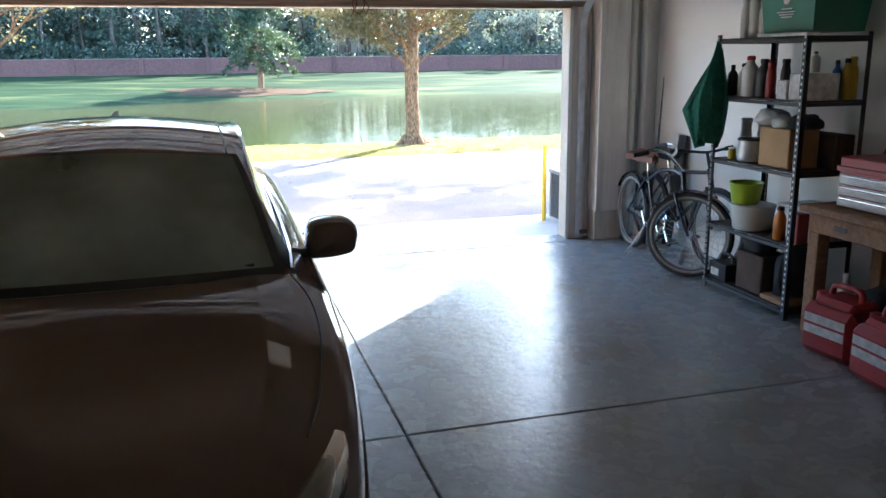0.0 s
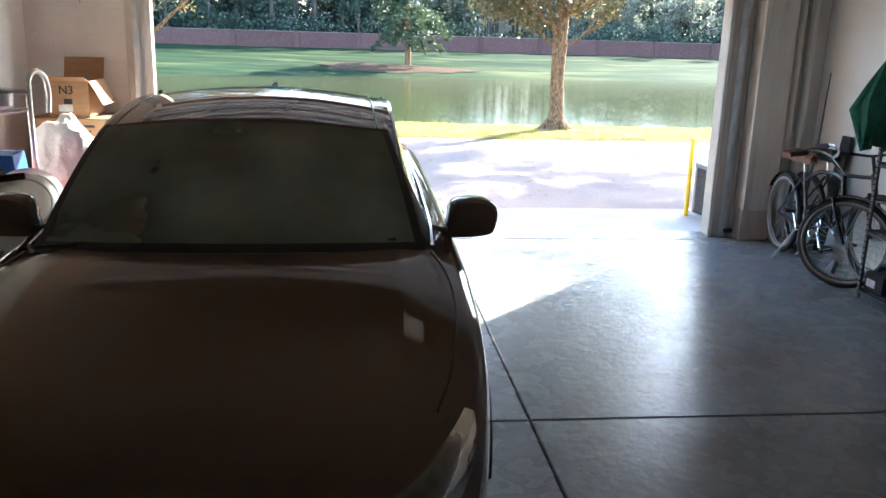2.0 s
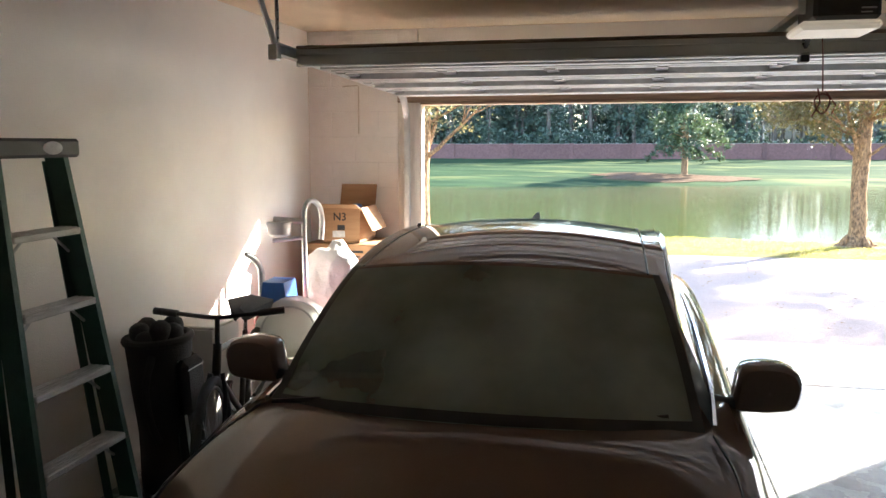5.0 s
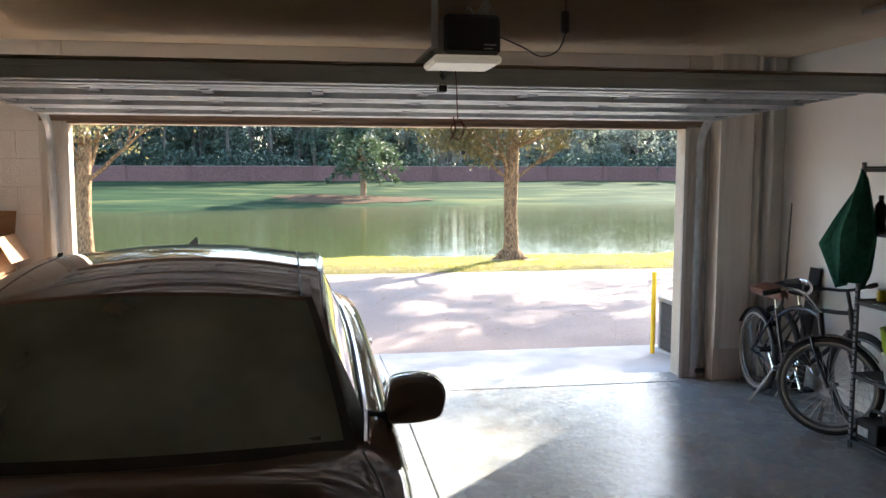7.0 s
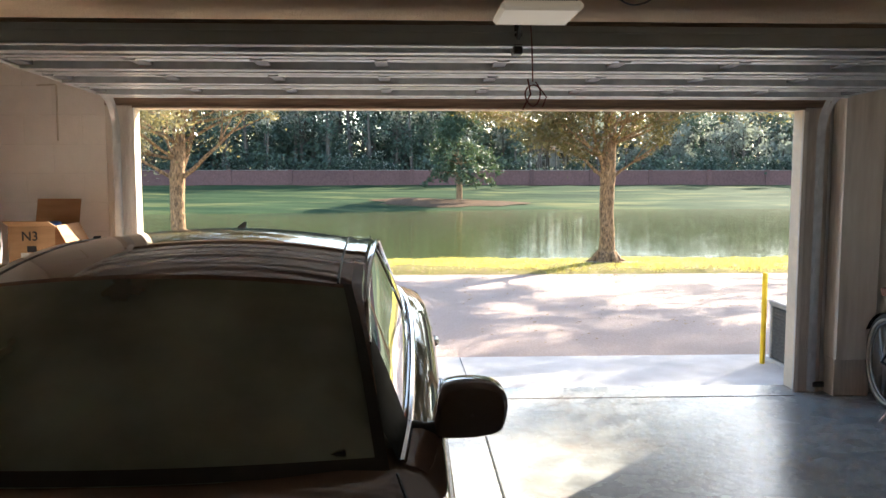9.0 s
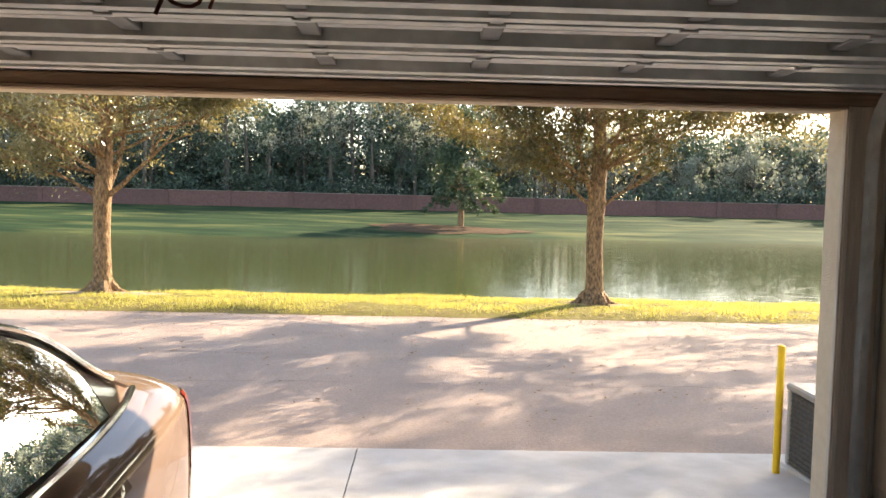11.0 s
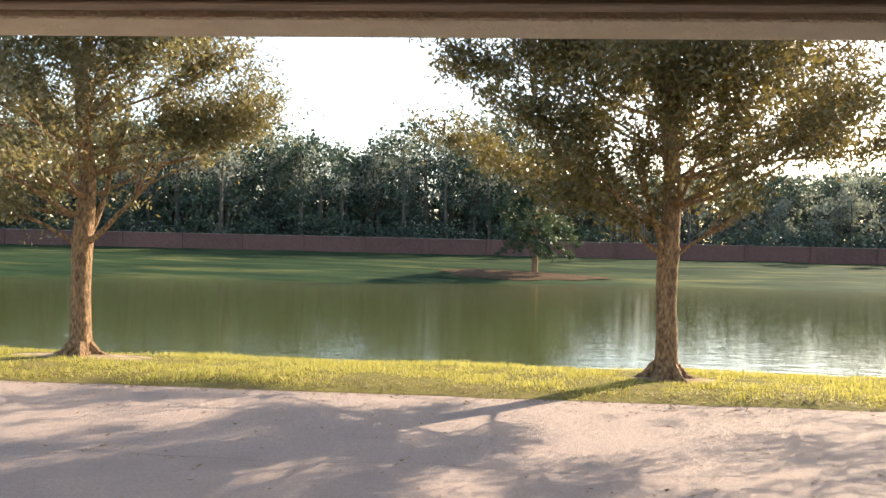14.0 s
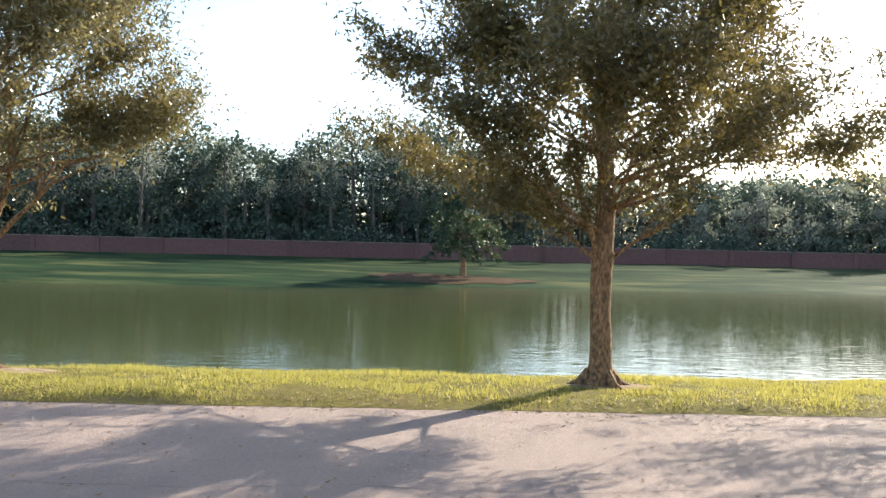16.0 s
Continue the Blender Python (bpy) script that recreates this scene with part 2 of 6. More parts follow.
# ---- mesh tools ----
class Shape:
    """Gathers vertices and faces for one mesh."""

    def __init__(self):
        self.v, self.f = [], []

    def add(self, verts, faces, m=None):
        k = len(self.v)
        self.v += [tuple(m @ Vector(p)) if m else tuple(p) for p in verts]
        self.f += [tuple(i + k for i in f) for f in faces]
        return self

    def box(self, lo, hi, bevel=0.004, m=None):
        """A box between two corners with chamfered edges."""
        (x0, y0, z0), (x1, y1, z1) = lo, hi
        b = min(bevel, (x1 - x0) / 2.5, (y1 - y0) / 2.5, (z1 - z0) / 2.5)
        verts, index = [], {}
        for sx in (0, 1):
            for sy in (0, 1):
                for sz in (0, 1):
                    c = ((x0, x1)[sx], (y0, y1)[sy], (z0, z1)[sz])
                    d = (b, -b)[sx], (b, -b)[sy], (b, -b)[sz]
                    for axis in range(3):
                        index[sx, sy, sz, axis] = len(verts)
                        verts.append(tuple(c[i] + (0 if i == axis else d[i]) for i in range(3)))
        faces = []
        for axis in range(3):
            u, w = (axis + 1) % 3, (axis + 2) % 3
            for s in (0, 1):
                loop = []
                for a, e in ((0, 0), (1, 0), (1, 1), (0, 1)):
                    key = [0, 0, 0]
                    key[axis], key[u], key[w] = s, a, e
                    loop.append(index[(*key, axis)])
                faces.append(tuple(loop if s else loop[::-1]))
            for a in (0, 1):
                for e in (0, 1):
                    k0, k1 = [0, 0, 0], [0, 0, 0]
                    k0[u], k0[w], k1[u], k1[w] = a, e, a, e
                    k1[axis] = 1
                    loop = [index[(*k0, u)], index[(*k1, u)], index[(*k1, w)], index[(*k0, w)]]
                    faces.append(tuple(loop if a == e else loop[::-1]))
        for sx in (0, 1):
            for sy in (0, 1):
                for sz in (0, 1):
                    loop = [index[sx, sy, sz, i] for i in range(3)]
                    faces.append(tuple(loop if (sx + sy + sz) % 2 else loop[::-1]))
        return self.add(verts, faces, m)

    def tube(self, points, radius, n=8, closed=False, m=None):
        """A round bar along points; radius: one number or one for each point."""
        pts = [Vector(p) for p in points]
        radii = radius if isinstance(radius, (list, tuple)) else [radius] * len(pts)
        verts, faces, side = [], [], None
        for i, p in enumerate(pts):
            ahead = (pts[(i + 1) % len(pts)] - pts[i - 1]) if closed or 0 < i < len(pts) - 1 else (pts[1] - pts[0] if i == 0 else pts[-1] - pts[-2])
            ahead.normalize()
            if side is None:
                side = ahead.cross(Vector((0, 0, 1)) if abs(ahead.z) < 0.9 else Vector((1, 0, 0)))
            side = (side - ahead * side.dot(ahead)).normalized()
            up = ahead.cross(side)
            for k in range(n):
                a = 2 * math.pi * k / n
                verts.append(p + radii[i] * (math.cos(a) * side + math.sin(a) * up))
        rings = len(pts)
        for i in range(rings if closed else rings - 1):
            for k in range(n):
                a, b = i * n, ((i + 1) % rings) * n
                faces.append((a + k, b + k, b + (k + 1) % n, a + (k + 1) % n))
        if not closed:
            faces += [tuple(range(n)), tuple(range((rings - 1) * n, rings * n))[::-1]]
        return self.add(verts, faces, m)

    def ring(self, centre, axis, radius, thick, n=32, k=8, m=None):
        """A torus round an axis."""
        axis = Vector(axis).normalized()
        u = axis.orthogonal().normalized()
        w = axis.cross(u)
        pts = [Vector(centre) + radius * (math.cos(2 * math.pi * i / n) * u + math.sin(2 * math.pi * i / n) * w) for i in range(n)]
        return self.tube(pts, thick, k, True, m)

    def lathe(self, profile, n=20, m=None):
        """Turns (radius, z) pairs round z."""
        verts, faces = [], []
        for r, z in profile:
            verts += [(r * math.cos(2 * math.pi * k / n), r * math.sin(2 * math.pi * k / n), z) for k in range(n)]
        for i in range(len(profile) - 1):
            for k in range(n):
                faces.append((i * n + k, i * n + (k + 1) % n, (i + 1) * n + (k + 1) % n, (i + 1) * n + k))
        faces += [tuple(range(n))[::-1], tuple(range((len(profile) - 1) * n, len(profile) * n))]
        return self.add(verts, faces, m)

    def sheet(self, rows, m=None):
        """A surface through rows of points."""
        n = len(rows[0])
        faces = [(i * n + j, i * n + j + 1, (i + 1) * n + j + 1, (i + 1) * n + j) for i in range(len(rows) - 1) for j in range(n - 1)]
        return self.add([p for row in rows for p in row], faces, m)

    def mesh(self, name, material, smooth=True):
        data = bpy.data.meshes.new(name)
        data.from_pydata(self.v, [], self.f)
        data.materials.append(material)
        if smooth:
            data.polygons.foreach_set("use_smooth", [True] * len(data.polygons))
            data.set_sharp_from_angle(angle=radians(38))
        data.update()
        return data


def part(name, shape, material, parent=None, label="", smooth=True):
    ob = new(name, shape.mesh(name, material, smooth))
    ob.parent = parent
    return tagged(ob, label)


def thing(name, label, category, m=None, group="", kind=""):
    ob = new(name)
    ob.empty_display_size = 0.1
    if m:
        ob.matrix_basis = m
    return tagged(ob, label, category, group, kind)


def solid(name, shape, material, label, category, kind="", group="", m=None, smooth=True):
    ob = new(name, shape.mesh(name, material, smooth))
    if m:
        ob.matrix_basis = m
    return tagged(ob, label, category, group, kind)


def box(lo, hi, bevel=0.004):
    return Shape().box(lo, hi, bevel)


def smooth_line(points, n):
    """Catmull-Rom through points, n steps in each span."""
    p = [np.array(q, float) for q in points]
    p = [2 * p[0] - p[1], *p, 2 * p[-1] - p[-2]]
    out = []
    for a, b, c, d in zip(p, p[1:], p[2:], p[3:]):
        for k in range(n):
            t = k / n
            out.append(0.5 * (2 * b + (c - a) * t + (2 * a - 5 * b + 4 * c - d) * t * t + (3 * b - a - 3 * c + d) * t**3))
    return out + [p[-2]]


def closed_line(points, n):
    """Catmull-Rom round a closed ring of points."""
    p = [np.array(q, float) for q in points]
    out = []
    for i in range(len(p)):
        a, b, c, d = p[i - 1], p[i], p[(i + 1) % len(p)], p[(i + 2) % len(p)]
        for k in range(n):
            t = k / n
            out.append(tuple(0.5 * (2 * b + (c - a) * t + (2 * a - 5 * b + 4 * c - d) * t * t + (3 * b - a - 3 * c + d) * t**3)))
    return out


# ---- garage shell ----
HALF, HEAD, LEFT, RIGHT, BACK, TOP, THICK = 2.44, 2.13, -3.38, 3.32, -8.6, 2.70, 0.2
JOINT = -3.625
S = "structure"
floor = thing("floor", "sealed grey concrete garage floor with saw-cut joints", "floor", kind=S)
for x0, x1 in ((LEFT, 0.0), (0.0, RIGHT)):
    for y0, y1 in ((BACK, -7.25), (-7.25, JOINT), (JOINT, THICK)):
        part("slab", box((x0 + 0.004, y0 + 0.004, -0.15), (x1 - 0.004, y1 - 0.004, 0.0), 0.006), CONCRETE, floor)
part("slab_bed", box((LEFT, BACK, -0.25), (RIGHT, THICK - 0.01, -0.02)), RUBBER, floor)
solid("wall_left", box((LEFT - 0.2, BACK, -0.25), (LEFT, 0, TOP + 0.2)), PAINT_WHITE, "smooth white painted garage side wall", "wall", S)
solid("wall_right", box((RIGHT, BACK, -0.25), (RIGHT + 0.2, 0, TOP + 0.2)), PAINT_WHITE, "smooth white painted garage side wall", "wall", S)
solid("wall_back", box((LEFT - 0.2, BACK - 0.2, -0.25), (RIGHT + 0.2, BACK, TOP + 0.2)), PAINT_WHITE, "plain white painted wall at the back of the garage", "wall", S)
solid("ceiling", box((LEFT, BACK, TOP), (RIGHT, 0, TOP + 0.15)), CEILING, "textured plaster ceiling, tinted with the warm light on it", "ceiling", S)
front = thing("wall_front", "painted concrete block front wall with beige stucco outside", "wall", kind=S)
for x0, x1 in ((LEFT - 0.2, -HALF), (HALF, RIGHT + 0.2)):
    part("pier", box((x0, 0.012, -0.25), (x1, THICK, TOP + 0.6)), STUCCO, front)
part("lintel", box((-HALF, 0.012, HEAD), (HALF, THICK, TOP + 0.6)), STUCCO, front)
part("inner_face", box((HALF + 0.004, 0.0, 0), (RIGHT, 0.012, TOP)), PAINT_WHITE, front)
part("upper_inner_face", box((-HALF, 0.0, HEAD + 0.004), (HALF, 0.012, TOP)), PAINT_WHITE, front)
part("mortar_bed", box((LEFT, -0.0025, 0), (-HALF - 0.004, 0.012, TOP)), MORTAR, front)
roof = solid("garage_roof", box((LEFT - 0.6, BACK - 0.6, TOP + 0.61), (RIGHT + 0.6, THICK + 0.02, TOP + 0.72)), BARK, "brown shingle roof deck over the garage", "roof", S)

# ---- ground, road, pond ----
BANK = [(-60, -0.12), (7.95, -0.10), (8.3, -0.07), (9.0, -0.06), (10.3, -0.10), (10.9, -0.18), (12.2, -0.7), (14.0, -1.45), (16.0, -2.2), (30, -3.0), (55, -2.2), (57.5, -1.75), (60.0, -1.42), (64, -1.1), (72, -0.55), (84, -0.02), (90, 0.12), (120, 0.3), (400, 0.5), (1500, 0.5)]


def ground_z(y):
    return float(np.interp(y, [a for a, _ in BANK], [b for _, b in BANK]))


def shore(x):
    """How far the far bank swings away or comes near, by x."""
    return 2.2 * math.sin(x * 0.045 + 0.6) + 0.9 * math.sin(x * 0.16) + 0.10 * x


def ground_strip(name, ys, xs, material, label, category, lift=0.0, wave=0.0):
    rows = []
    for y in ys:
        row = []
        for x in xs:
            push = shore(x) * min(1.0, max(0.0, (y - 25) / 25)) * (1.0 if y < 70 else max(0.0, 1 - (y - 70) / 15)) if abs(x) < 90 else 0
            if y == 8.0:
                row.append((x, 7.90 + 0.10 * noise.noise(Vector((x * 1.3, 4, 0))) + 0.05 * noise.noise(Vector((x * 5, 9, 0))), -0.091))
                continue
            row.append((x, y + push, ground_z(y) + lift + wave * noise.noise(Vector((x * 0.9, y * 0.9, 0)))))
        rows.append(row)
    return solid(name, Shape().sheet(rows), material, label, category, S)


xs_near = [-1500, -300, -80, -40] + [i * 0.5 for i in range(-50, 51)] + [40, 80, 300, 1500]
xs_far = [-1500, -400, -150, -100] + [i * 2.0 for i in range(-45, 46)] + [100, 150, 400, 1500]
ground_strip("ground", [8.0 + i * 0.2 for i in range(0, 16)] + [11.5, 12.2, 13, 14, 16], xs_near, GRASS_GROUND, "narrow yellow-green lawn strip along the pond", "lawn", 0.0, 0.03)
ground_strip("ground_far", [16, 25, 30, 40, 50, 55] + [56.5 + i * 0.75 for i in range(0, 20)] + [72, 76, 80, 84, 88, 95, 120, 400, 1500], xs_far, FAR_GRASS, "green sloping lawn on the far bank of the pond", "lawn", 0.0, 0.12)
solid("road", box((-400, 1.62, -0.4), (400, 8.02, -0.095), 0.01), ASPHALT, "worn pinkish-grey asphalt lane with fine aggregate", "road", S)
solid("ground_side", box((-400, -60, -0.5), (400, 1.7, -0.30), 0.01), GRASS_GROUND, "plain ground beside and behind the garage", "ground", S)
apron = thing("pavement", "pale concrete apron between garage and lane", "apron", kind=S)
for x0, x1 in ((-3.7, 0.0), (0.0, 3.0)):
    k = Shape()
    k.add([(x0 + 0.004, 0.206, -0.3), (x1 - 0.004, 0.206, -0.3), (x1 - 0.004, 1.62, -0.3), (x0 + 0.004, 1.62, -0.3), (x0 + 0.004, 0.206, -0.012), (x1 - 0.004, 0.206, -0.012), (x1 - 0.004, 1.62, -0.085), (x0 + 0.004, 1.62, -0.085)],
          [(3, 2, 1, 0), (4, 5, 6, 7), (0, 1, 5, 4), (1, 2, 6, 5), (2, 3, 7, 6), (3, 0, 4, 7)])
    part("slab", k, APRON, apron)
solid("water", Shape().add([(-400, 11, -1.5), (400, 11, -1.5), (400, 75, -1.5), (-400, 75, -1.5)], [(0, 1, 2, 3)]), WATER, "still green-brown pond with faint ripples", "pond", S)

# ---- garage door, raised ----
def raised_door():
    """The steel sectional door lies open under the ceiling with its ribbed inner face down."""
    door = thing("garage_door", "raised sectional steel garage door with galvanised ribs", "garage door")
    wide_half = HALF + 0.05
    y_low, z_low, y_end, z_end = -0.25, 2.160, -2.33, 2.235
    long = math.hypot(y_end - y_low, z_end - z_low) / 4
    tilt = math.degrees(math.atan2(z_end - z_low, y_low - y_end))
    for i in range(4):
        t = i / 4
        at = pose(0, y_low + (y_end - y_low) * t, z_low + (z_end - z_low) * t, -tilt, 0, 0)
        section = part("section", Shape().box((-wide_half, -long + 0.004, 0.035), (wide_half, -0.004, 0.047), 0.003, at), DOOR_SKIN, door)
        for k, (u, deep, wide) in enumerate(((0.03, 0.045, 0.05), (0.20, 0.055, 0.06), (0.36, 0.03, 0.045), (long - 0.045, 0.045, 0.05))):
            big = Shape()
            big.box((-wide_half, -u - wide, 0.028), (wide_half, -u - wide + 0.004, 0.035), 0.001, at)
            big.box((-wide_half, -u - wide, 0.035 - deep), (wide_half, -u - wide + 0.003, 0.030), 0.001, at)
            big.box((-wide_half, -u - wide, 0.033 - deep), (wide_half, -u, 0.036 - deep), 0.001, at)
            big.box((-wide_half, -u - 0.003, 0.035 - deep), (wide_half, -u, 0.035), 0.001, at)
            part("rib", big, GALV, section)
        for k in range(9):
            x = -wide_half + 0.035 + k * (2 * wide_half - 0.07) / 8
            part("stile", Shape().box((x - 0.035, -long + 0.01, -0.004), (x + 0.035, -0.01, 0.0345), 0.004, at), STILE, section)
            if i:
                part("hinge", Shape().box((x - 0.022, -0.045, -0.012), (x + 0.022, 0.05, -0.006), 0.002, at).tube([at @ Vector((x - 0.03, 0, -0.014)), at @ Vector((x + 0.03, 0, -0.014))], 0.007), GALV, section)
        if i == 0:
            part("bottom_seal", Shape().box((-wide_half, -0.004, 0.005), (wide_half, 0.014, 0.05), 0.005, at), STILE, section)
        if i == 3:
            part("top_strut", Shape().box((-wide_half - 0.02, -long - 0.03, -0.035), (wide_half + 0.02, -long - 0.022, 0.046), 0.002, at).box((-wide_half - 0.02, -long - 0.030, -0.043), (wide_half + 0.02, -long + 0.02, -0.036), 0.002, at).box((-wide_half - 0.02, -long - 0.036, 0.012), (wide_half + 0.02, -long - 0.031, 0.020), 0.002, at), DOOR_SKIN, section)
            part("top_edge", Shape().box((-wide_half - 0.02, -long - 0.034, 0.047), (wide_half + 0.02, -long + 0.02, 0.064), 0.003, at), HEAD_WOOD, section, "brown stained top edge")
    part("operator_bracket", box((-0.02, -2.36, 2.16), (0.02, -2.28, 2.30)), BLACK_STEEL, door)
    return door


raised_door()


def door_track(side):
    x = side * (HALF + 0.075)
    track = thing("door_track", "galvanised garage door track curving up to the ceiling", "door track", group="garage door tracks")
    bend = [(x, -0.085, 0.02), (x, -0.085, 1.92)] + [(x, -0.085 - 0.27 * (1 - math.cos(a)), 1.92 + 0.27 * math.sin(a)) for a in [i * math.pi / 20 for i in range(1, 10)]] + [(x, -0.52, 2.192), (x, -2.62, 2.26)]
    for d in (-0.027, 0.027):
        rail = Shape()
        rows = []
        for i, (px, py, pz) in enumerate(bend):
            a, b = bend[max(0, i - 1)], bend[min(len(bend) - 1, i + 1)]
            ty, tz = b[1] - a[1], b[2] - a[2]
            k = math.hypot(ty, tz)
            ny, nz = -tz / k, ty / k
            rows.append([(px + s * w, py + ny * d, pz + nz * d) for s, w in ((-1, 0.018), (1, 0.018))])
        rail.sheet(rows).sheet([[(q[0], q[1] + 0.003, q[2] + 0.003) for q in row[::-1]] for row in rows])
        part("lip", rail, GALV, track)
    web = Shape().sheet([[(px + side * 0.018, py - 0.027, pz), (px + side * 0.018, py + 0.027, pz)] if pz < 2.0 else [(px + side * 0.018, py, pz - 0.027), (px + side * 0.018, py, pz + 0.027)] for px, py, pz in bend])
    part("web", web, GALV, track)
    for z in (0.25, 0.9, 1.55):
        part("wall_bracket", box((x - 0.015 + side * 0.02, -0.085, z), (x + 0.015 + side * 0.02, -0.004, z + 0.05)), GALV, track)
    back = 0.24 if side > 0 else 0.0
    strap = Shape().box((x - 0.003, -2.60 + back, 2.2), (x + 0.003, -2.565 + back, TOP - 0.002), 0.001)
    part("hanger_strap", strap, BLACK_STEEL if side > 0 else GALV, track, "perforated steel hanging angle")
    slant = Shape()
    slant.tube([(x, -2.57 + back, 2.22), (x, -2.95 + back, TOP - 0.004)], 0.016, 4)
    part("brace", slant, BLACK_STEEL if side > 0 else GALV, track)
    part("ceiling_angle", box((x - 0.018, -3.1 + back, TOP - 0.035), (x + 0.018, -2.3 + back, TOP - 0.004)), GALV, track)
    for k in range(9):
        z = 2.27 + k * 0.045
        part("hole", Shape().tube([(x - 0.0045, -2.582 + back, z), (x + 0.0045, -2.582 + back, z)], 0.006, 8), BLACK_PLASTIC, track)
    part("end_plate", box((x - 0.02, -2.66, 2.20), (x + 0.03, -2.61, 2.275)), GALV, track)
    return track


door_track(-1)
door_track(1)


def front_trim():
    for side in (-1, 1):
        jamb = thing("trim", "weathered wooden door jamb board beside the opening", "door jamb", kind=S)
        lo, hi = sorted((side * HALF, side * (HALF + 0.17)))
        part("board", box((lo + (0.002 if side < 0 else -0.03), -0.028, 0.0), (hi + (0.03 if side < 0 else -0.002), -0.001, HEAD - 0.014)), RAW_WOOD if side > 0 else TRIM_WOOD, jamb)
        part("stop", box((side * HALF - 0.02, -0.03, 0.0) if side > 0 else (side * HALF - 0.005, -0.03, 0), (side * HALF + 0.005, -0.006, HEAD - 0.04) if side > 0 else (side * HALF + 0.02, -0.006, HEAD - 0.04), 0.003), TRIM_WOOD, jamb)
    head = thing("trim", "narrow weathered brown header board over the opening", "door header", kind=S)
    part("board", box((-HALF - 0.17, -0.03, HEAD - 0.012), (HALF + 0.17, -0.001, HEAD + 0.046), 0.004), HEAD_WOOD, head)
    # Added grey strip that darkens the pale wall sliver above the board.
    part("added_infill", box((-HALF - 0.17, -0.022, HEAD + 0.048), (HALF + 0.17, -0.001, HEAD + 0.13), 0.003), GREY_INFILL, head)
    part("seal", box((-HALF + 0.021, -0.034, HEAD - 0.03), (HALF - 0.021, -0.012, HEAD - 0.0125), 0.003), HEAD_WOOD, head)
    part("soffit_strip", box((-HALF + 0.004, 0.03, HEAD - 0.014), (HALF - 0.004, 0.07, HEAD - 0.002), 0.003), HEAD_WOOD, head)
    part("outer_edge", box((-HALF + 0.003, 0.075, HEAD - 0.028), (HALF - 0.003, 0.214, HEAD - 0.003), 0.004), STUCCO, head)
    sill = thing("trim", "thin dark rubber threshold strip across the opening", "threshold", kind=S)
    part("strip", box((-HALF + 0.004, -0.125, 0.0005), (HALF - 0.06, -0.116, 0.003), 0.001), TAR, sill)
    post = thing("trim", "boxed white wooden post with scuffed paint", "trim", kind=S)
    part("face_board", box((2.64, -0.19, 0.28), (2.93, -0.165, TOP - 0.002)), TRIM_WOOD, post)
    part("side_board", box((2.64, -0.164, 0.28), (2.665, -0.001, TOP - 0.002)), RAW_WOOD, post)
    part("side_board", box((2.905, -0.164, 0.28), (2.93, -0.001, TOP - 0.002)), TRIM_WOOD, post)
    part("foot_block", box((2.65, -0.15, 0.0), (2.92, -0.001, 0.278)), RAW_WOOD, post)
    pipe = thing("drain_pipe", "painted vertical pipe in the wall corner", "pipe")
    part("pipe", Shape().tube([(3.02, -0.06, 0.0), (3.02, -0.06, TOP - 0.002)], 0.045, 16), TRIM_WOOD, pipe)
    part("pipe", Shape().tube([(3.15, -0.05, 0.0), (3.15, -0.05, TOP - 0.002)], 0.03, 14), PAINT_WHITE, pipe)


front_trim()


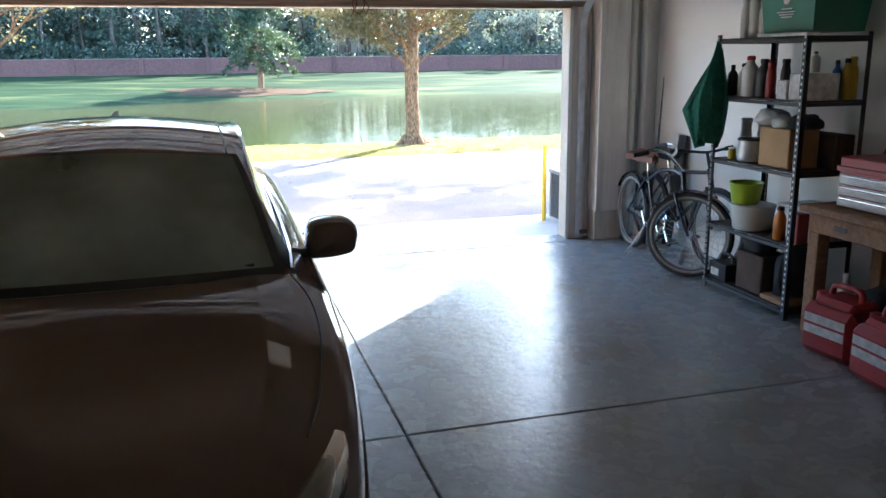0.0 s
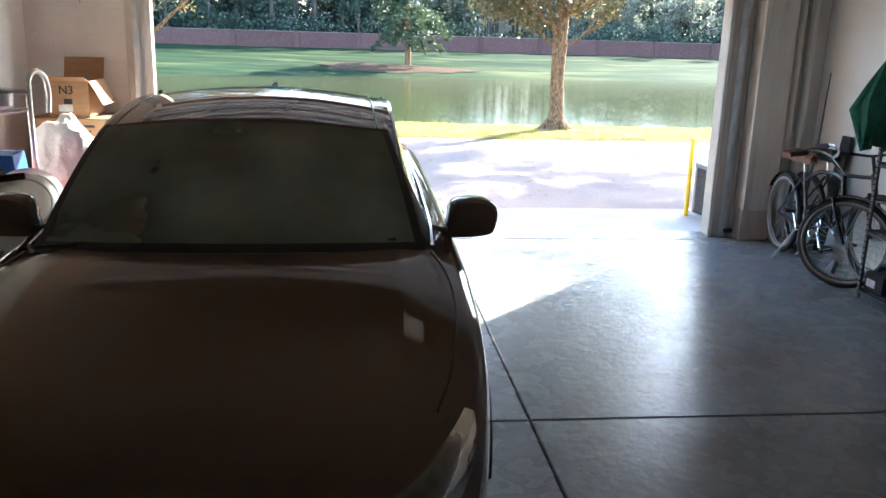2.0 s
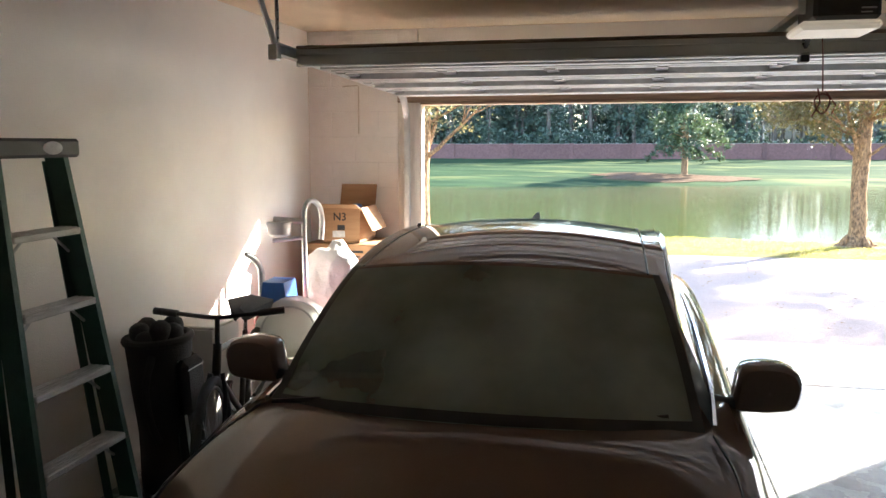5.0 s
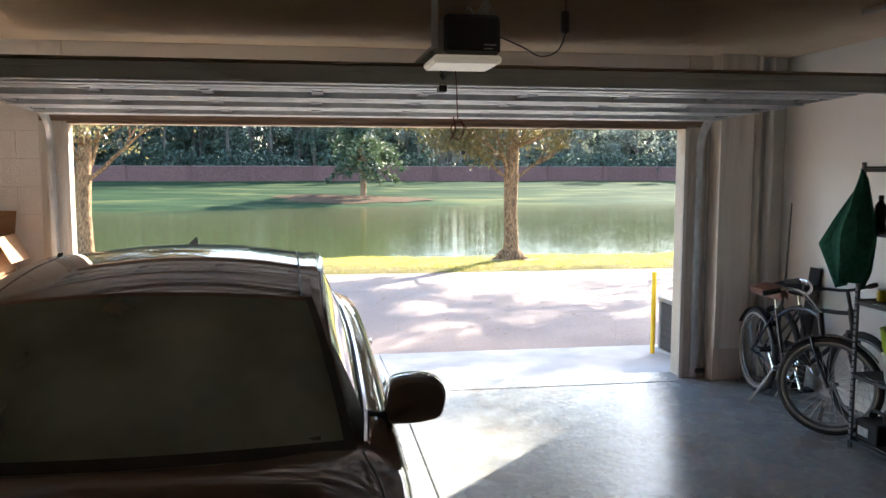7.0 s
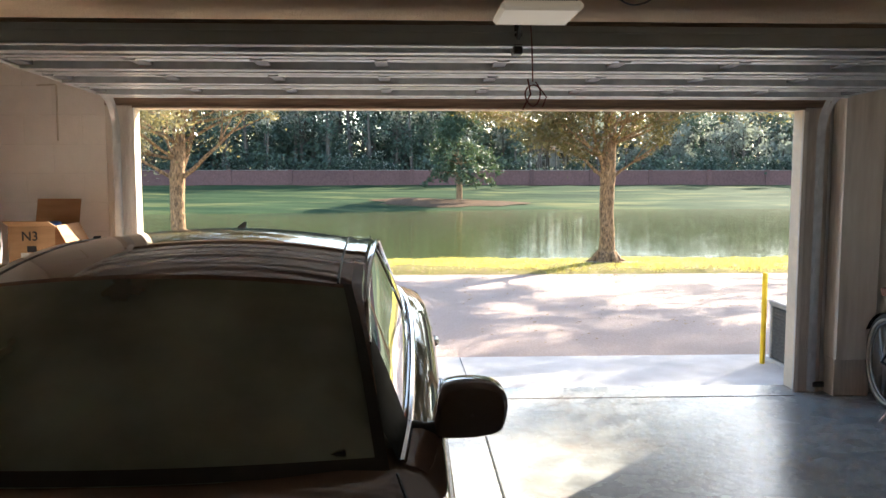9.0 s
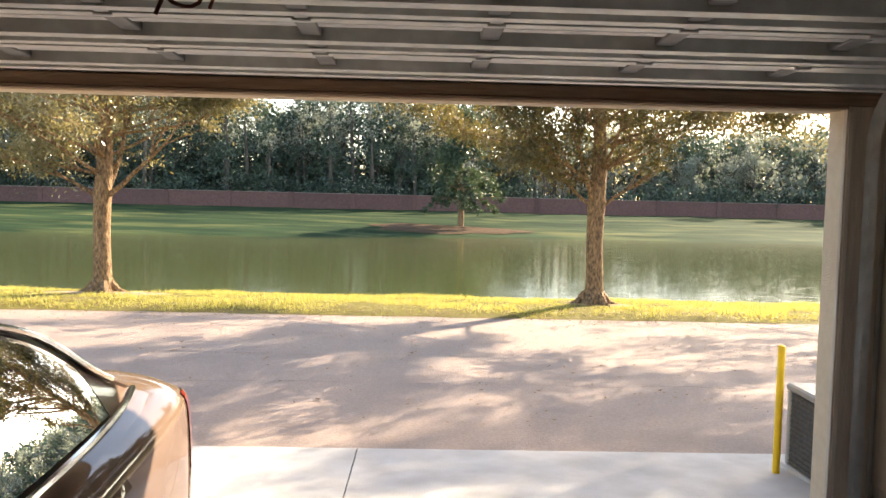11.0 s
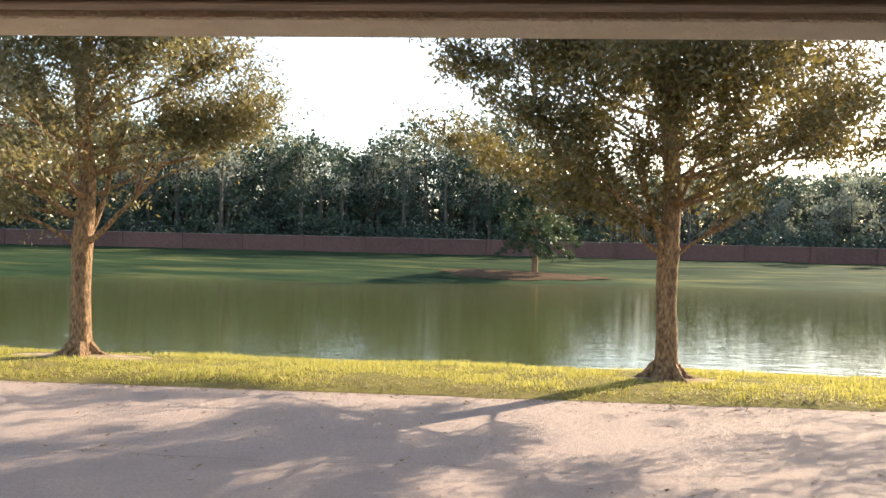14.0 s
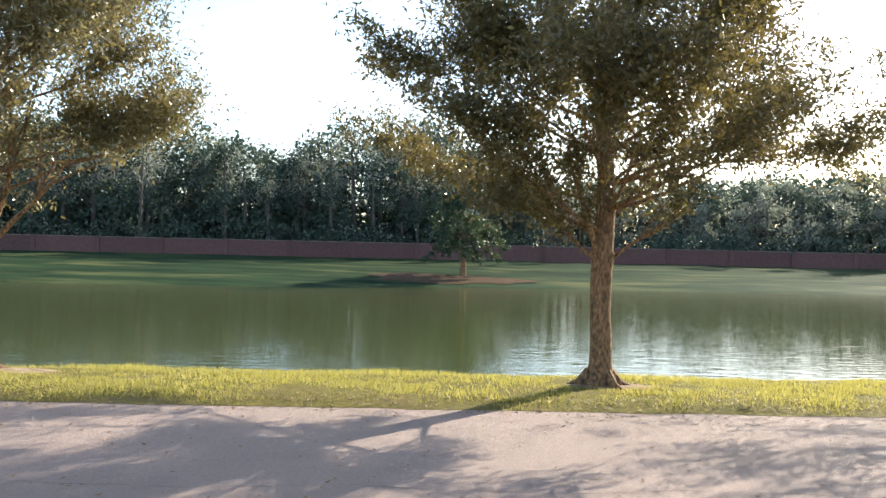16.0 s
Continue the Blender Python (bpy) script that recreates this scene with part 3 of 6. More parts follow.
# ---- car ----
def car():
    """A compact sedan: nose towards the back of the garage, tail to the opening."""
    c = thing("car", "glossy dark maroon sedan parked nose-in on the garage floor", "car", pose(-1.265, 0, 0))
    # length, half width, sill, shoulder height, centre height
    stations = [(-5.22, 0.50, 0.30, 0.50, 0.58), (-5.17, 0.66, 0.24, 0.56, 0.655), (-5.02, 0.79, 0.20, 0.635, 0.735), (-4.8, 0.865, 0.19, 0.70, 0.79), (-4.45, 0.905, 0.19, 0.775, 0.85), (-4.1, 0.915, 0.19, 0.825, 0.905), (-3.85, 0.918, 0.19, 0.85, 0.915), (-3.2, 0.92, 0.19, 0.875, 0.90), (-2.4, 0.92, 0.19, 0.90, 0.91), (-1.8, 0.91, 0.19, 0.93, 0.94), (-1.4, 0.895, 0.2, 0.945, 0.985), (-1.05, 0.86, 0.22, 0.945, 1.005), (-0.86, 0.80, 0.26, 0.915, 0.985), (-0.76, 0.72, 0.30, 0.86, 0.90), (-0.73, 0.64, 0.34, 0.78, 0.79)]
    line = smooth_line(stations, 5)
    rows = []
    for y, w, zb, zs, zc in line:
        crease = 0.007 * max(0.0, math.sin(math.pi * min(1.0, max(0.0, (y + 5.0) / 1.15)))) ** 0.7
        half = smooth_line([(0.90 * w, zb), (0.975 * w, zb + 0.07), (0.995 * w, zb + 0.3 * (zs - zb)), (1.0 * w, zb + 0.62 * (zs - zb)), (0.985 * w, zs - 0.06), (0.95 * w, zs - 0.012), (0.89 * w, zs + 0.012), (0.80 * w, zs + 0.32 * (zc - zs) + 0.012), (0.70 * w, zs + 0.50 * (zc - zs) + 0.012 + crease), (0.64 * w, zs + 0.57 * (zc - zs) + 0.012 + crease), (0.4 * w, zs + 0.86 * (zc - zs)), (0.0, zc)], 3)
        rows.append([(x, y, z) for x, z in half] + [(-x, y, z) for x, z in half[-2::-1]])
    wheels = [(-4.30, 0.32), (-1.70, 0.32)]
    skin = Shape()
    n = len(rows[0])
    keep = []
    for i in range(len(rows) - 1):
        for j in range(n - 1):
            quad = [rows[i][j], rows[i][j + 1], rows[i + 1][j + 1], rows[i + 1][j]]
            mid = [sum(q[a] for q in quad) / 4 for a in range(3)]
            arch = any(math.hypot(mid[1] - wy, mid[2] - wz) < 0.355 for wy, wz in wheels) and abs(mid[0]) > 0.6 and mid[2] < 0.70
            cabin = -3.75 < mid[1] < -1.45 and abs(mid[0]) < 0.72 and mid[2] > 0.8
            if not (arch or cabin):
                keep.append((i * n + j, i * n + j + 1, (i + 1) * n + j + 1, (i + 1) * n + j))
    skin.add([p for row in rows for p in row], keep)
    for end in (0, -1):
        row = rows[end]
        skin.add(row, [tuple(range(len(row))) if end else tuple(range(len(row)))[::-1]])
    part("body", skin, CAR_PAINT, c)
    part("underbody", box((-0.72, -5.0, 0.2), (0.72, -0.95, 0.42), 0.05), CAR_TRIM, c)
    # cabin floor and trim
    part("dashboard", Shape().box((-0.74, -3.72, 0.55), (0.74, -3.25, 0.88), 0.06), CAR_TRIM, c)
    part("parcel_shelf", Shape().box((-0.66, -1.75, 0.55), (0.66, -1.42, 0.93), 0.04), CAR_TRIM, c)
    part("cabin_floor", Shape().box((-0.80, -3.8, 0.28), (0.80, -1.5, 0.36), 0.03), CAR_TRIM, c)
    for x in (-0.37, 0.37):
        seat = part("seat", Shape().box((x - 0.25, -3.0, 0.37), (x + 0.25, -2.5, 0.62), 0.06).box((x - 0.25, -2.52, 0.55), (x + 0.25, -2.38, 1.10), 0.06, None), CAR_TRIM, c)
        part("headrest", Shape().box((x - 0.13, -2.49, 1.11), (x + 0.13, -2.39, 1.27), 0.04), CAR_TRIM, seat)
    part("rear_bench", Shape().box((-0.62, -2.1, 0.37), (0.62, -1.75, 0.62), 0.06).box((-0.62, -1.86, 0.55), (0.62, -1.74, 1.02), 0.05), CAR_TRIM, c)
    part("steering_wheel", Shape().ring((0.37, -3.15, 0.86), (0, 0.85, 0.5), 0.18, 0.016, 28, 8).tube([(0.2, -3.15, 0.86), (0.54, -3.15, 0.86)], 0.02), BLACK_PLASTIC, c)
    # greenhouse: edge curves from cowl to deck
    base = lambda s: (0.735 * s, -3.90 - 0.16 * (1 - s * s), 0.878 + 0.03 * (1 - s * s))
    crown = lambda s: (0.602 * s, -3.346 - 0.088 * (1 - s * s), 1.289 + 0.049 * (1 - s * s))
    rear_top = lambda s: (0.555 * s, -1.90 + 0.08 * (1 - s * s), 1.305 + 0.05 * (1 - s * s))
    bow_up = 0.066
    rear_base = lambda s: (0.66 * s, -1.35 + 0.10 * (1 - s * s), 0.975 + 0.03 * (1 - s * s))

    def patch(a, b, bow, n=20, m=12, s0=-1, s1=1, t0=0.0, t1=1.0):
        out = []
        for i in range(m + 1):
            t = t0 + (t1 - t0) * i / m
            row = []
            for j in range(n + 1):
                s = s0 + (s1 - s0) * j / n
                p, q = Vector(a(s)), Vector(b(s))
                v = p.lerp(q, t)
                v.z += bow * 4 * t * (1 - t)
                row.append(tuple(v))
            out.append(row)
        return out

    part("windscreen_header", Shape().sheet(patch(base, crown, 0.035, 24, 3, -1, 1, 0.965, 1.0)), CAR_PAINT, c)
    part("windscreen", Shape().sheet(patch(base, crown, 0.035, 24, 16, -1, 1, 0.0, 0.965)), CAR_GLASS, c, "dark tinted curved windscreen")
    part("windscreen_frit", Shape().sheet([[(p[0], p[1] - 0.004, p[2] + 0.004) for p in row] for row in patch(base, crown, 0.035, 24, 2, -1, 1, 0.0, 0.05)]).sheet([[(p[0], p[1] - 0.004, p[2] + 0.004) for p in row] for row in patch(base, crown, 0.035, 2, 14, 0.955, 1.0)]).sheet([[(p[0], p[1] - 0.004, p[2] + 0.004) for p in row] for row in patch(base, crown, 0.035, 2, 14, -1.0, -0.955)]), BLACK_PLASTIC, c)
    part("rear_window", Shape().sheet(patch(rear_top, rear_base, 0.03)), SIDE_GLASS, c)
    part("roof", Shape().sheet(patch(crown, rear_top, bow_up, 28, 22)), CAR_PAINT, c, "glossy roof skin mirroring the door ribs")
    for s in (-1, 1):
        part("roof_rail", Shape().tube([tuple(Vector(crown(s * 0.93)).lerp(Vector(rear_top(s * 0.93)), t) + Vector((0, 0, bow_up * 4 * t * (1 - t)))) for t in [i / 20 for i in range(21)]], 0.0045, 6), BLACK_PLASTIC, c)
        # side: roof edge line against belt line
        top_line = smooth_line([(0.655 * s, -3.72, 1.01), (0.62 * s, -3.35, 1.225), (0.61 * s, -3.0, 1.325), (0.61 * s, -2.55, 1.365), (0.605 * s, -2.1, 1.355), (0.615 * s, -1.75, 1.27), (0.66 * s, -1.45, 1.10), (0.70 * s, -1.25, 1.0)], 5)
        low_line = smooth_line([(0.755 * s, -3.86, 0.885), (0.775 * s, -3.55, 0.90), (0.785 * s, -3.1, 0.915), (0.79 * s, -2.6, 0.93), (0.785 * s, -2.1, 0.945), (0.77 * s, -1.7, 0.96), (0.74 * s, -1.4, 0.975), (0.70 * s, -1.2, 0.985)], 5)
        side_rows = lambda i0, i1, t0, t1, out=0.0: [[tuple(Vector(low_line[i]).lerp(Vector(top_line[i]), t) + Vector((s * (out + 0.006 * 4 * t * (1 - t)), 0, 0))) for t in [t0 + (t1 - t0) * k / 8 for k in range(9)]] for i in range(i0, i1 + 1)]
        last = len(top_line) - 1
        part("pillar", Shape().sheet(side_rows(0, 5, 0, 1, 0.004)), PILLAR_BLACK, c)
        part("side_window", Shape().sheet(side_rows(5, 18, 0.04, 0.92)), SIDE_GLASS, c)
        part("pillar", Shape().sheet(side_rows(18, 19, 0, 1, 0.003)), PILLAR_BLACK, c)
        part("side_window", Shape().sheet(side_rows(19, 28, 0.04, 0.92)), SIDE_GLASS, c)
        part("pillar", Shape().sheet(side_rows(28, last, 0, 1, 0.002)), CAR_PAINT, c)
        # cant rail between the windows and the roof
        cant = []
        for i in range(0, last + 1):
            p = Vector(top_line[i]).lerp(Vector(low_line[i]), 0.08) + Vector((s * 0.02, 0, 0))
            q = Vector(top_line[i])
            y = q.y
            if y < -3.346:
                t = (y + 3.90) / 0.554
                e = Vector(base(s * 0.99)).lerp(Vector(crown(s * 0.99)), min(1, max(0, t))) + Vector((0, 0, 0.035 * 4 * t * (1 - t)))
            elif y < -1.90:
                t = (y + 3.346) / 1.446
                e = Vector(crown(s * 0.99)).lerp(Vector(rear_top(s * 0.99)), t) + Vector((0, 0, bow_up * 4 * t * (1 - t)))
            else:
                t = min(1, (y + 1.90) / 0.55)
                e = Vector(rear_top(s * 0.99)).lerp(Vector(rear_base(s * 0.99)), t) + Vector((0, 0, 0.03 * 4 * t * (1 - t)))
            cant.append([tuple(p), tuple(p.lerp(e, 0.5) + Vector((s * 0.012, 0, 0.014))), tuple(e)])
        part("cant_rail", Shape().sheet(cant), CAR_PAINT, c)
        trim_line = [tuple(Vector(p) + Vector((s * 0.012, 0, 0.0))) for p in low_line]
        part("belt_trim", Shape().tube(trim_line, 0.011, 6), CHROME, c, "chrome strip along the window line")
        upper = [tuple(Vector(t_).lerp(Vector(l_), 0.06) + Vector((s * 0.024, 0, 0.0))) for t_, l_ in zip(top_line[3:33], low_line[3:33])]
        part("window_trim", Shape().tube(upper, 0.009, 6), CHROME, c)
        # shoulder fill between belt and body
        part("shoulder", Shape().sheet([[tuple(p), tuple(Vector(p) + Vector((s * 0.05, 0, -0.012))), tuple(Vector(p) + Vector((s * 0.09, 0, -0.035))), (s * 0.908 if -3.9 < p[1] < -1.7 else s * 0.865, p[1], p[2] - 0.10)] for p in low_line]), CAR_PAINT, c)
        shell = closed_line([(0.862, 0.852), (0.866, 0.92), (0.876, 0.98), (0.90, 1.008), (0.97, 1.018), (1.04, 1.010), (1.075, 0.988), (1.088, 0.945), (1.078, 0.885), (1.062, 0.862), (1.03, 0.852), (0.95, 0.843)], 4)
        cx, cz = 0.975, 0.925
        skin_rows = [[(s * (cx + (x - cx) * k), y, cz + (z - cz) * k) for x, z in shell + shell[:1]] for y, k in ((-3.578, 0.02), (-3.576, 0.6), (-3.569, 0.86), (-3.552, 0.965), (-3.52, 1.0), (-3.48, 1.0), (-3.445, 0.985), (-3.438, 0.94))]
        mirror = part("mirror", Shape().sheet(skin_rows), CAR_PAINT, c, "tapered door mirror in dark maroon")
        part("mirror_glass", Shape().lathe([(0.0, -0.002), (0.062, -0.002), (0.062, 0.002), (0.0, 0.002)], 20, pose(s * 0.977, -3.440, 0.929, 90, 0, 0) @ Matrix.Diagonal((1.62, 1.22, 1.0, 1))), CHROME, mirror)
        part("mirror_stalk", Shape().tube([(s * 0.78, -3.56, 0.872), (s * 0.84, -3.54, 0.868), (s * 0.91, -3.52, 0.872)], [0.04, 0.026, 0.03], 10), BLACK_PLASTIC, mirror)
        for k, y in enumerate((-2.72, -1.82)):
            handle = Shape().tube(smooth_line([(s * 0.885, y - 0.11, 0.785), (s * 0.922, y - 0.07, 0.79), (s * 0.928, y, 0.79), (s * 0.922, y + 0.07, 0.79), (s * 0.885, y + 0.11, 0.785)], 4), 0.013, 8)
            part("door_handle", handle, CHROME if k == 0 else CAR_PAINT, c)
        # lamps follow the corner of the body
        def on_skin(y0, y1, j_of, steps=9, out=0.006):
            """A strip of the body's own surface, set a little proud."""
            picked = []
            for row in rows:
                y = row[0][1]
                if y0 <= y <= y1:
                    t = (y - y0) / (y1 - y0)
                    lo, hi = j_of(t)
                    half = row[: n // 2 + 1]
                    line_ = []
                    for k in range(steps):
                        f = lo + (hi - lo) * k / (steps - 1)
                        i = min(int(f), len(half) - 2)
                        p, q = Vector(half[i]), Vector(half[i + 1])
                        v = p.lerp(q, f - i)
                        away = Vector((v.x, 0, (v.z - 0.45) * 0.8)).normalized() * out
                        v = v + away + Vector((0, -0.3 * out if y < -3 else 0.3 * out, 0))
                        line_.append((s * v.x, v.y, v.z))
                    picked.append(line_)
            return picked

        lamp = on_skin(-5.19, -4.86, lambda t: (9.5 + 7.3 * t ** 1.3, 19.5 - 2.5 * t))
        head = part("headlight", Shape().sheet(lamp), LENS, c, "swept clear headlight")
        part("reflector", Shape().sheet(on_skin(-5.19, -4.88, lambda t: (10.2 + 6.4 * t ** 1.3, 18.9 - 2.1 * t), 9, 0.002)), LAMP_BOWL, head)
        part("light_strip", Shape().sheet(on_skin(-5.19, -4.88, lambda t: (18.0 - 1.2 * t, 18.8 - 1.8 * t), 4, 0.004)), STRIP, head, "bright strip along the lamp edge")
        part("projector", Shape().ring((s * 0.70, -5.03, 0.60), (s * 0.5, -0.8, 0.35), 0.04, 0.008, 20, 8), CHROME, head)
        part("tail_light", Shape().sheet(on_skin(-1.06, -0.735, lambda t: (7.5 - 1.0 * (1 - t), 15.5 - 1.0 * (1 - t)))), RED_LENS, c, "red tail light")
        for wy, wz in wheels:
            wheel = part("wheel", Shape().lathe([(0.0, -0.03), (0.06, -0.03), (0.075, 0.0), (0.20, 0.01), (0.215, 0.03)], 24, pose(s * 0.80, wy, wz, 0, s * 90, 0)), GALV, c)
            part("tyre", Shape().ring((s * 0.80, wy, wz), (1, 0, 0), 0.248, 0.072, 36, 12), RUBBER, wheel)
            part("rim", Shape().ring((s * 0.86, wy, wz), (1, 0, 0), 0.205, 0.014, 32, 8), CHROME, wheel)
            for k in range(5):
                a = k * 2 * math.pi / 5
                part("spoke", Shape().tube([(s * 0.855, wy, wz), (s * 0.862, wy + 0.2 * math.cos(a), wz + 0.2 * math.sin(a))], [0.03, 0.02], 6), GALV, wheel)
            arc = [(s * 0.885, wy + 0.365 * math.cos(a), wz + 0.365 * math.sin(a)) for a in [math.pi * k / 18 for k in range(19)]]
            part("wheel_arch", Shape().tube(arc, 0.016, 8), CAR_PAINT, c)
            part("arch_liner", Shape().sheet([[(s * 0.62, p[1], p[2]), (s * 0.885, p[1], p[2])] for p in arc]), CAR_TRIM, c)
        part("wiper", Shape().tube([(s * 0.5 - 0.2, -3.97, 0.91), (s * 0.5 + 0.12, -3.90, 0.925)], 0.008, 6), BLACK_PLASTIC, c)
    part("grille", Shape().box((-0.42, -5.245, 0.36), (0.42, -5.20, 0.52), 0.02), BLACK_PLASTIC, c)
    for z in (0.40, 0.44, 0.48):
        part("grille_bar", Shape().box((-0.40, -5.255, z - 0.006), (0.40, -5.24, z + 0.006), 0.003), CHROME, c)
    part("number_plate", Shape().box((-0.15, -0.735, 0.62), (0.15, -0.72, 0.77), 0.004), DOOR_SKIN, c)
    part("antenna", Shape().sheet([[(0.0 + d * w, -2.12 + 0.15 * t, 1.386 + h_ * 0.9) for d in (-1, 0, 1)] for t, w, h_ in ((0, 0.022, 0.0), (0.4, 0.02, 0.008), (0.75, 0.012, 0.02), (1.0, 0.006, 0.028))]).box((-0.02, -2.12, 1.36), (0.02, -1.98, 1.388), 0.01), BLACK_PLASTIC, c)
    # lines of the bonnet
    for s in (-1, 1):
        gap = [(s * x, y, z) for x, y, z in ((0.755, -3.95, 0.888), (0.795, -4.2, 0.858), (0.79, -4.5, 0.822), (0.745, -4.8, 0.765), (0.68, -5.0, 0.718))]
        part("bonnet_gap", Shape().tube(smooth_line(gap, 4), 0.0045, 5), BLACK_PLASTIC, c)
    return c


car()


# ---- trees ----
def limbs(shape, start, way, length, radius, depth, rng, tips, spread=0.75):
    """A limb that bends, tapers and forks."""
    pts, radii, p, d = [start], [radius], Vector(start), Vector(way).normalized()
    steps = 4
    for i in range(steps):
        d = (d + Vector((rng.uniform(-1, 1), rng.uniform(-1, 1), rng.uniform(-0.5, 0.9))) * 0.16).normalized()
        p = p + d * (length / steps)
        pts.append(tuple(p))
        radii.append(radius * (1 - 0.55 * (i + 1) / steps))
        if depth <= 1:
            tips.append((tuple(p), tuple(d)))
    shape.tube(pts, radii, 7 if radius > 0.03 else 5)
    if depth > 0:
        for k in range(3 if depth > 1 else 4):
            i = rng.choice((2, 3, 4)) if k else 4
            turn = Vector((rng.uniform(-1, 1), rng.uniform(-1, 1), rng.uniform(-0.25, 0.6)))
            limbs(shape, pts[i], (d + turn.normalized() * spread).normalized(), length * rng.uniform(0.55, 0.8), radii[i] * 0.75, depth - 1, rng, tips, spread)


def leaf_cloud(tips, count, size, reach, rng, flat=0.7):
    """Small bent leaves in loose sprays round the twig ends."""
    rand = np.random.RandomState(rng.randint(0, 9999))
    pick = rand.randint(0, len(tips), count)
    base = np.array([t[0] for t in tips])[pick]
    at = base + rand.normal(0, 1, (count, 3)) * reach * [1, 1, flat] * rand.choice([0.45, 0.8, 1.3], (len(tips), 1), p=[0.4, 0.42, 0.18])[pick]
    u = rand.normal(0, 1, (count, 3))
    u /= np.linalg.norm(u, axis=1)[:, None]
    w = np.cross(u, rand.normal(0, 1, (count, 3)))
    w /= np.linalg.norm(w, axis=1)[:, None]
    s = size * rand.uniform(0.6, 1.3, (count, 1))
    verts = np.stack([at - u * s, at + w * s * 0.38, at + u * s, at - w * s * 0.38], 1).reshape(-1, 3)
    faces = np.arange(count * 4).reshape(-1, 4)
    shape = Shape()
    shape.v, shape.f = verts.tolist(), faces.tolist()
    return shape


def oak(x, y, height, seed, lean=0.0, low=(), leaves=150000, label="", reach=3.0, crown_low=2.02, crown_top=99, leaf=None):
    rng = random.Random(seed)
    z0 = ground_z(y) - 0.02
    tree = thing("tree", label or "young oak with thin golden-green leaves on the lawn", "tree", pose(x, y, z0), group="oaks along the pond")
    trunk, tips = Shape(), []
    flare = [(0.30, -0.05), (0.235, 0.04), (0.18, 0.14), (0.152, 0.3), (0.14, 0.6), (0.135, 1.0), (0.14, 1.5), (0.155, 1.75)]
    trunk.tube([(lean * z * 0.5 + 0.012 * math.sin(z * 4), 0.01 * math.cos(z * 5), z) for _, z in flare], [r for r, _ in flare], 16)
    for k in range(6):
        a = k * 1.05 + rng.uniform(-0.2, 0.2)
        trunk.tube([(0.12 * math.cos(a), 0.12 * math.sin(a), 0.2), (0.27 * math.cos(a), 0.27 * math.sin(a), 0.05), (0.5 * math.cos(a), 0.5 * math.sin(a), -0.02)], [0.08, 0.06, 0.02], 8)
    lead = smooth_line([(lean * 0.8, 0, 1.7), (lean * 1.2 + 0.04, 0.02, 2.6), (lean * 1.5 - 0.05, -0.04, 3.8), (lean * 1.8 + 0.06, 0.05, 5.2), (lean * 2, 0, height - 1.2)], 3)
    trunk.tube([tuple(p) for p in lead], [0.145 * (1 - 0.76 * i / (len(lead) - 1)) for i in range(len(lead))], 12)
    for way, length, radius in low:
        limbs(trunk, (lean * 0.8 + way[0] * 0.08, way[1] * 0.08, 1.62), way, length, radius, 1, rng, tips, 0.6)
    for i, p in enumerate(lead[1:], 1):
        for k in range(4 if i < len(lead) - 2 else 3):
            a = rng.uniform(0, 2 * math.pi) if k else i * 2.4
            t = i / len(lead)
            limbs(trunk, tuple(p), (math.cos(a), math.sin(a), 0.15 + 0.8 * t), reach * (0.62 - 0.28 * t) * rng.uniform(0.8, 1.15), 0.034 * (1 - 0.5 * t), 2, rng, tips)
    tips = [t for t in tips if crown_top > t[0][2] > crown_low + 0.25 * math.sin(t[0][0] * 2.1)]
    gap = Vector((seed * 3.7, seed * 1.9, 0))
    tips = [t for t in tips if noise.noise(Vector(t[0]) * 0.95 + gap) + 0.45 * noise.noise(Vector(t[0]) * 2.6 + gap) > (-0.36 if t[0][2] > 3.4 else -0.62)]
    part("trunk", trunk, BARK, tree, "rough grey-brown bark with lichen")
    part("crown", leaf_cloud(tips, leaves, 0.039, 0.18, rng), leaf or LEAF_GOLD_LIT, tree, smooth=False)
    return tree


oak(3.31, 9.55, 8.2, 11, 0.0, (((-0.75, -0.15, 0.62), 1.1, 0.034), ((0.9, -0.1, 0.5), 1.0, 0.03), ((-0.3, -0.3, 0.85), 1.4, 0.045)), 190000, "young oak with dense green-gold leaves on the lawn", reach=3.05, leaf=LEAF_GREEN_SHADED)
oak(-4.88, 9.95, 7.8, 23, 0.02, (((-0.7, -0.2, 0.5), 0.8, 0.04), ((0.7, -0.2, 0.55), 1.4, 0.048), ((0.2, 0.3, 0.9), 1.5, 0.055)))
oak(10.9, 9.6, 7.2, 37, 0.0, (((-0.7, -0.2, 0.5), 1.2, 0.05), ((0.7, 0.2, 0.55), 1.3, 0.05)), 66000, reach=3.4, crown_top=7.1)


# ---- far bank: brick wall, woods, pine ----
def far_wall():
    wall = thing("wall_far", "long low red brick boundary wall with a pale cap", "boundary wall", kind=S)
    for k in range(-14, 15):
        x0 = k * 7.0
        part("panel", box((x0 + 0.25, 89.9, 0.0), (x0 + 6.75, 90.1, 1.78), 0.01), BRICK_WALL, wall)
        part("pier", box((x0 - 0.25, 89.8, 0.0), (x0 + 0.25, 90.2, 1.88), 0.02), BRICK_WALL, wall)
        part("cap", box((x0 + 0.25, 89.84, 1.782), (x0 + 6.75, 90.16, 1.85), 0.01), CAPSTONE, wall)
    for x0, x1 in ((-700, -98.3), (98.3, 700)):
        part("panel", box((x0, 89.9, 0.0), (x1, 90.1, 1.78), 0.01), BRICK_WALL, wall)


far_wall()


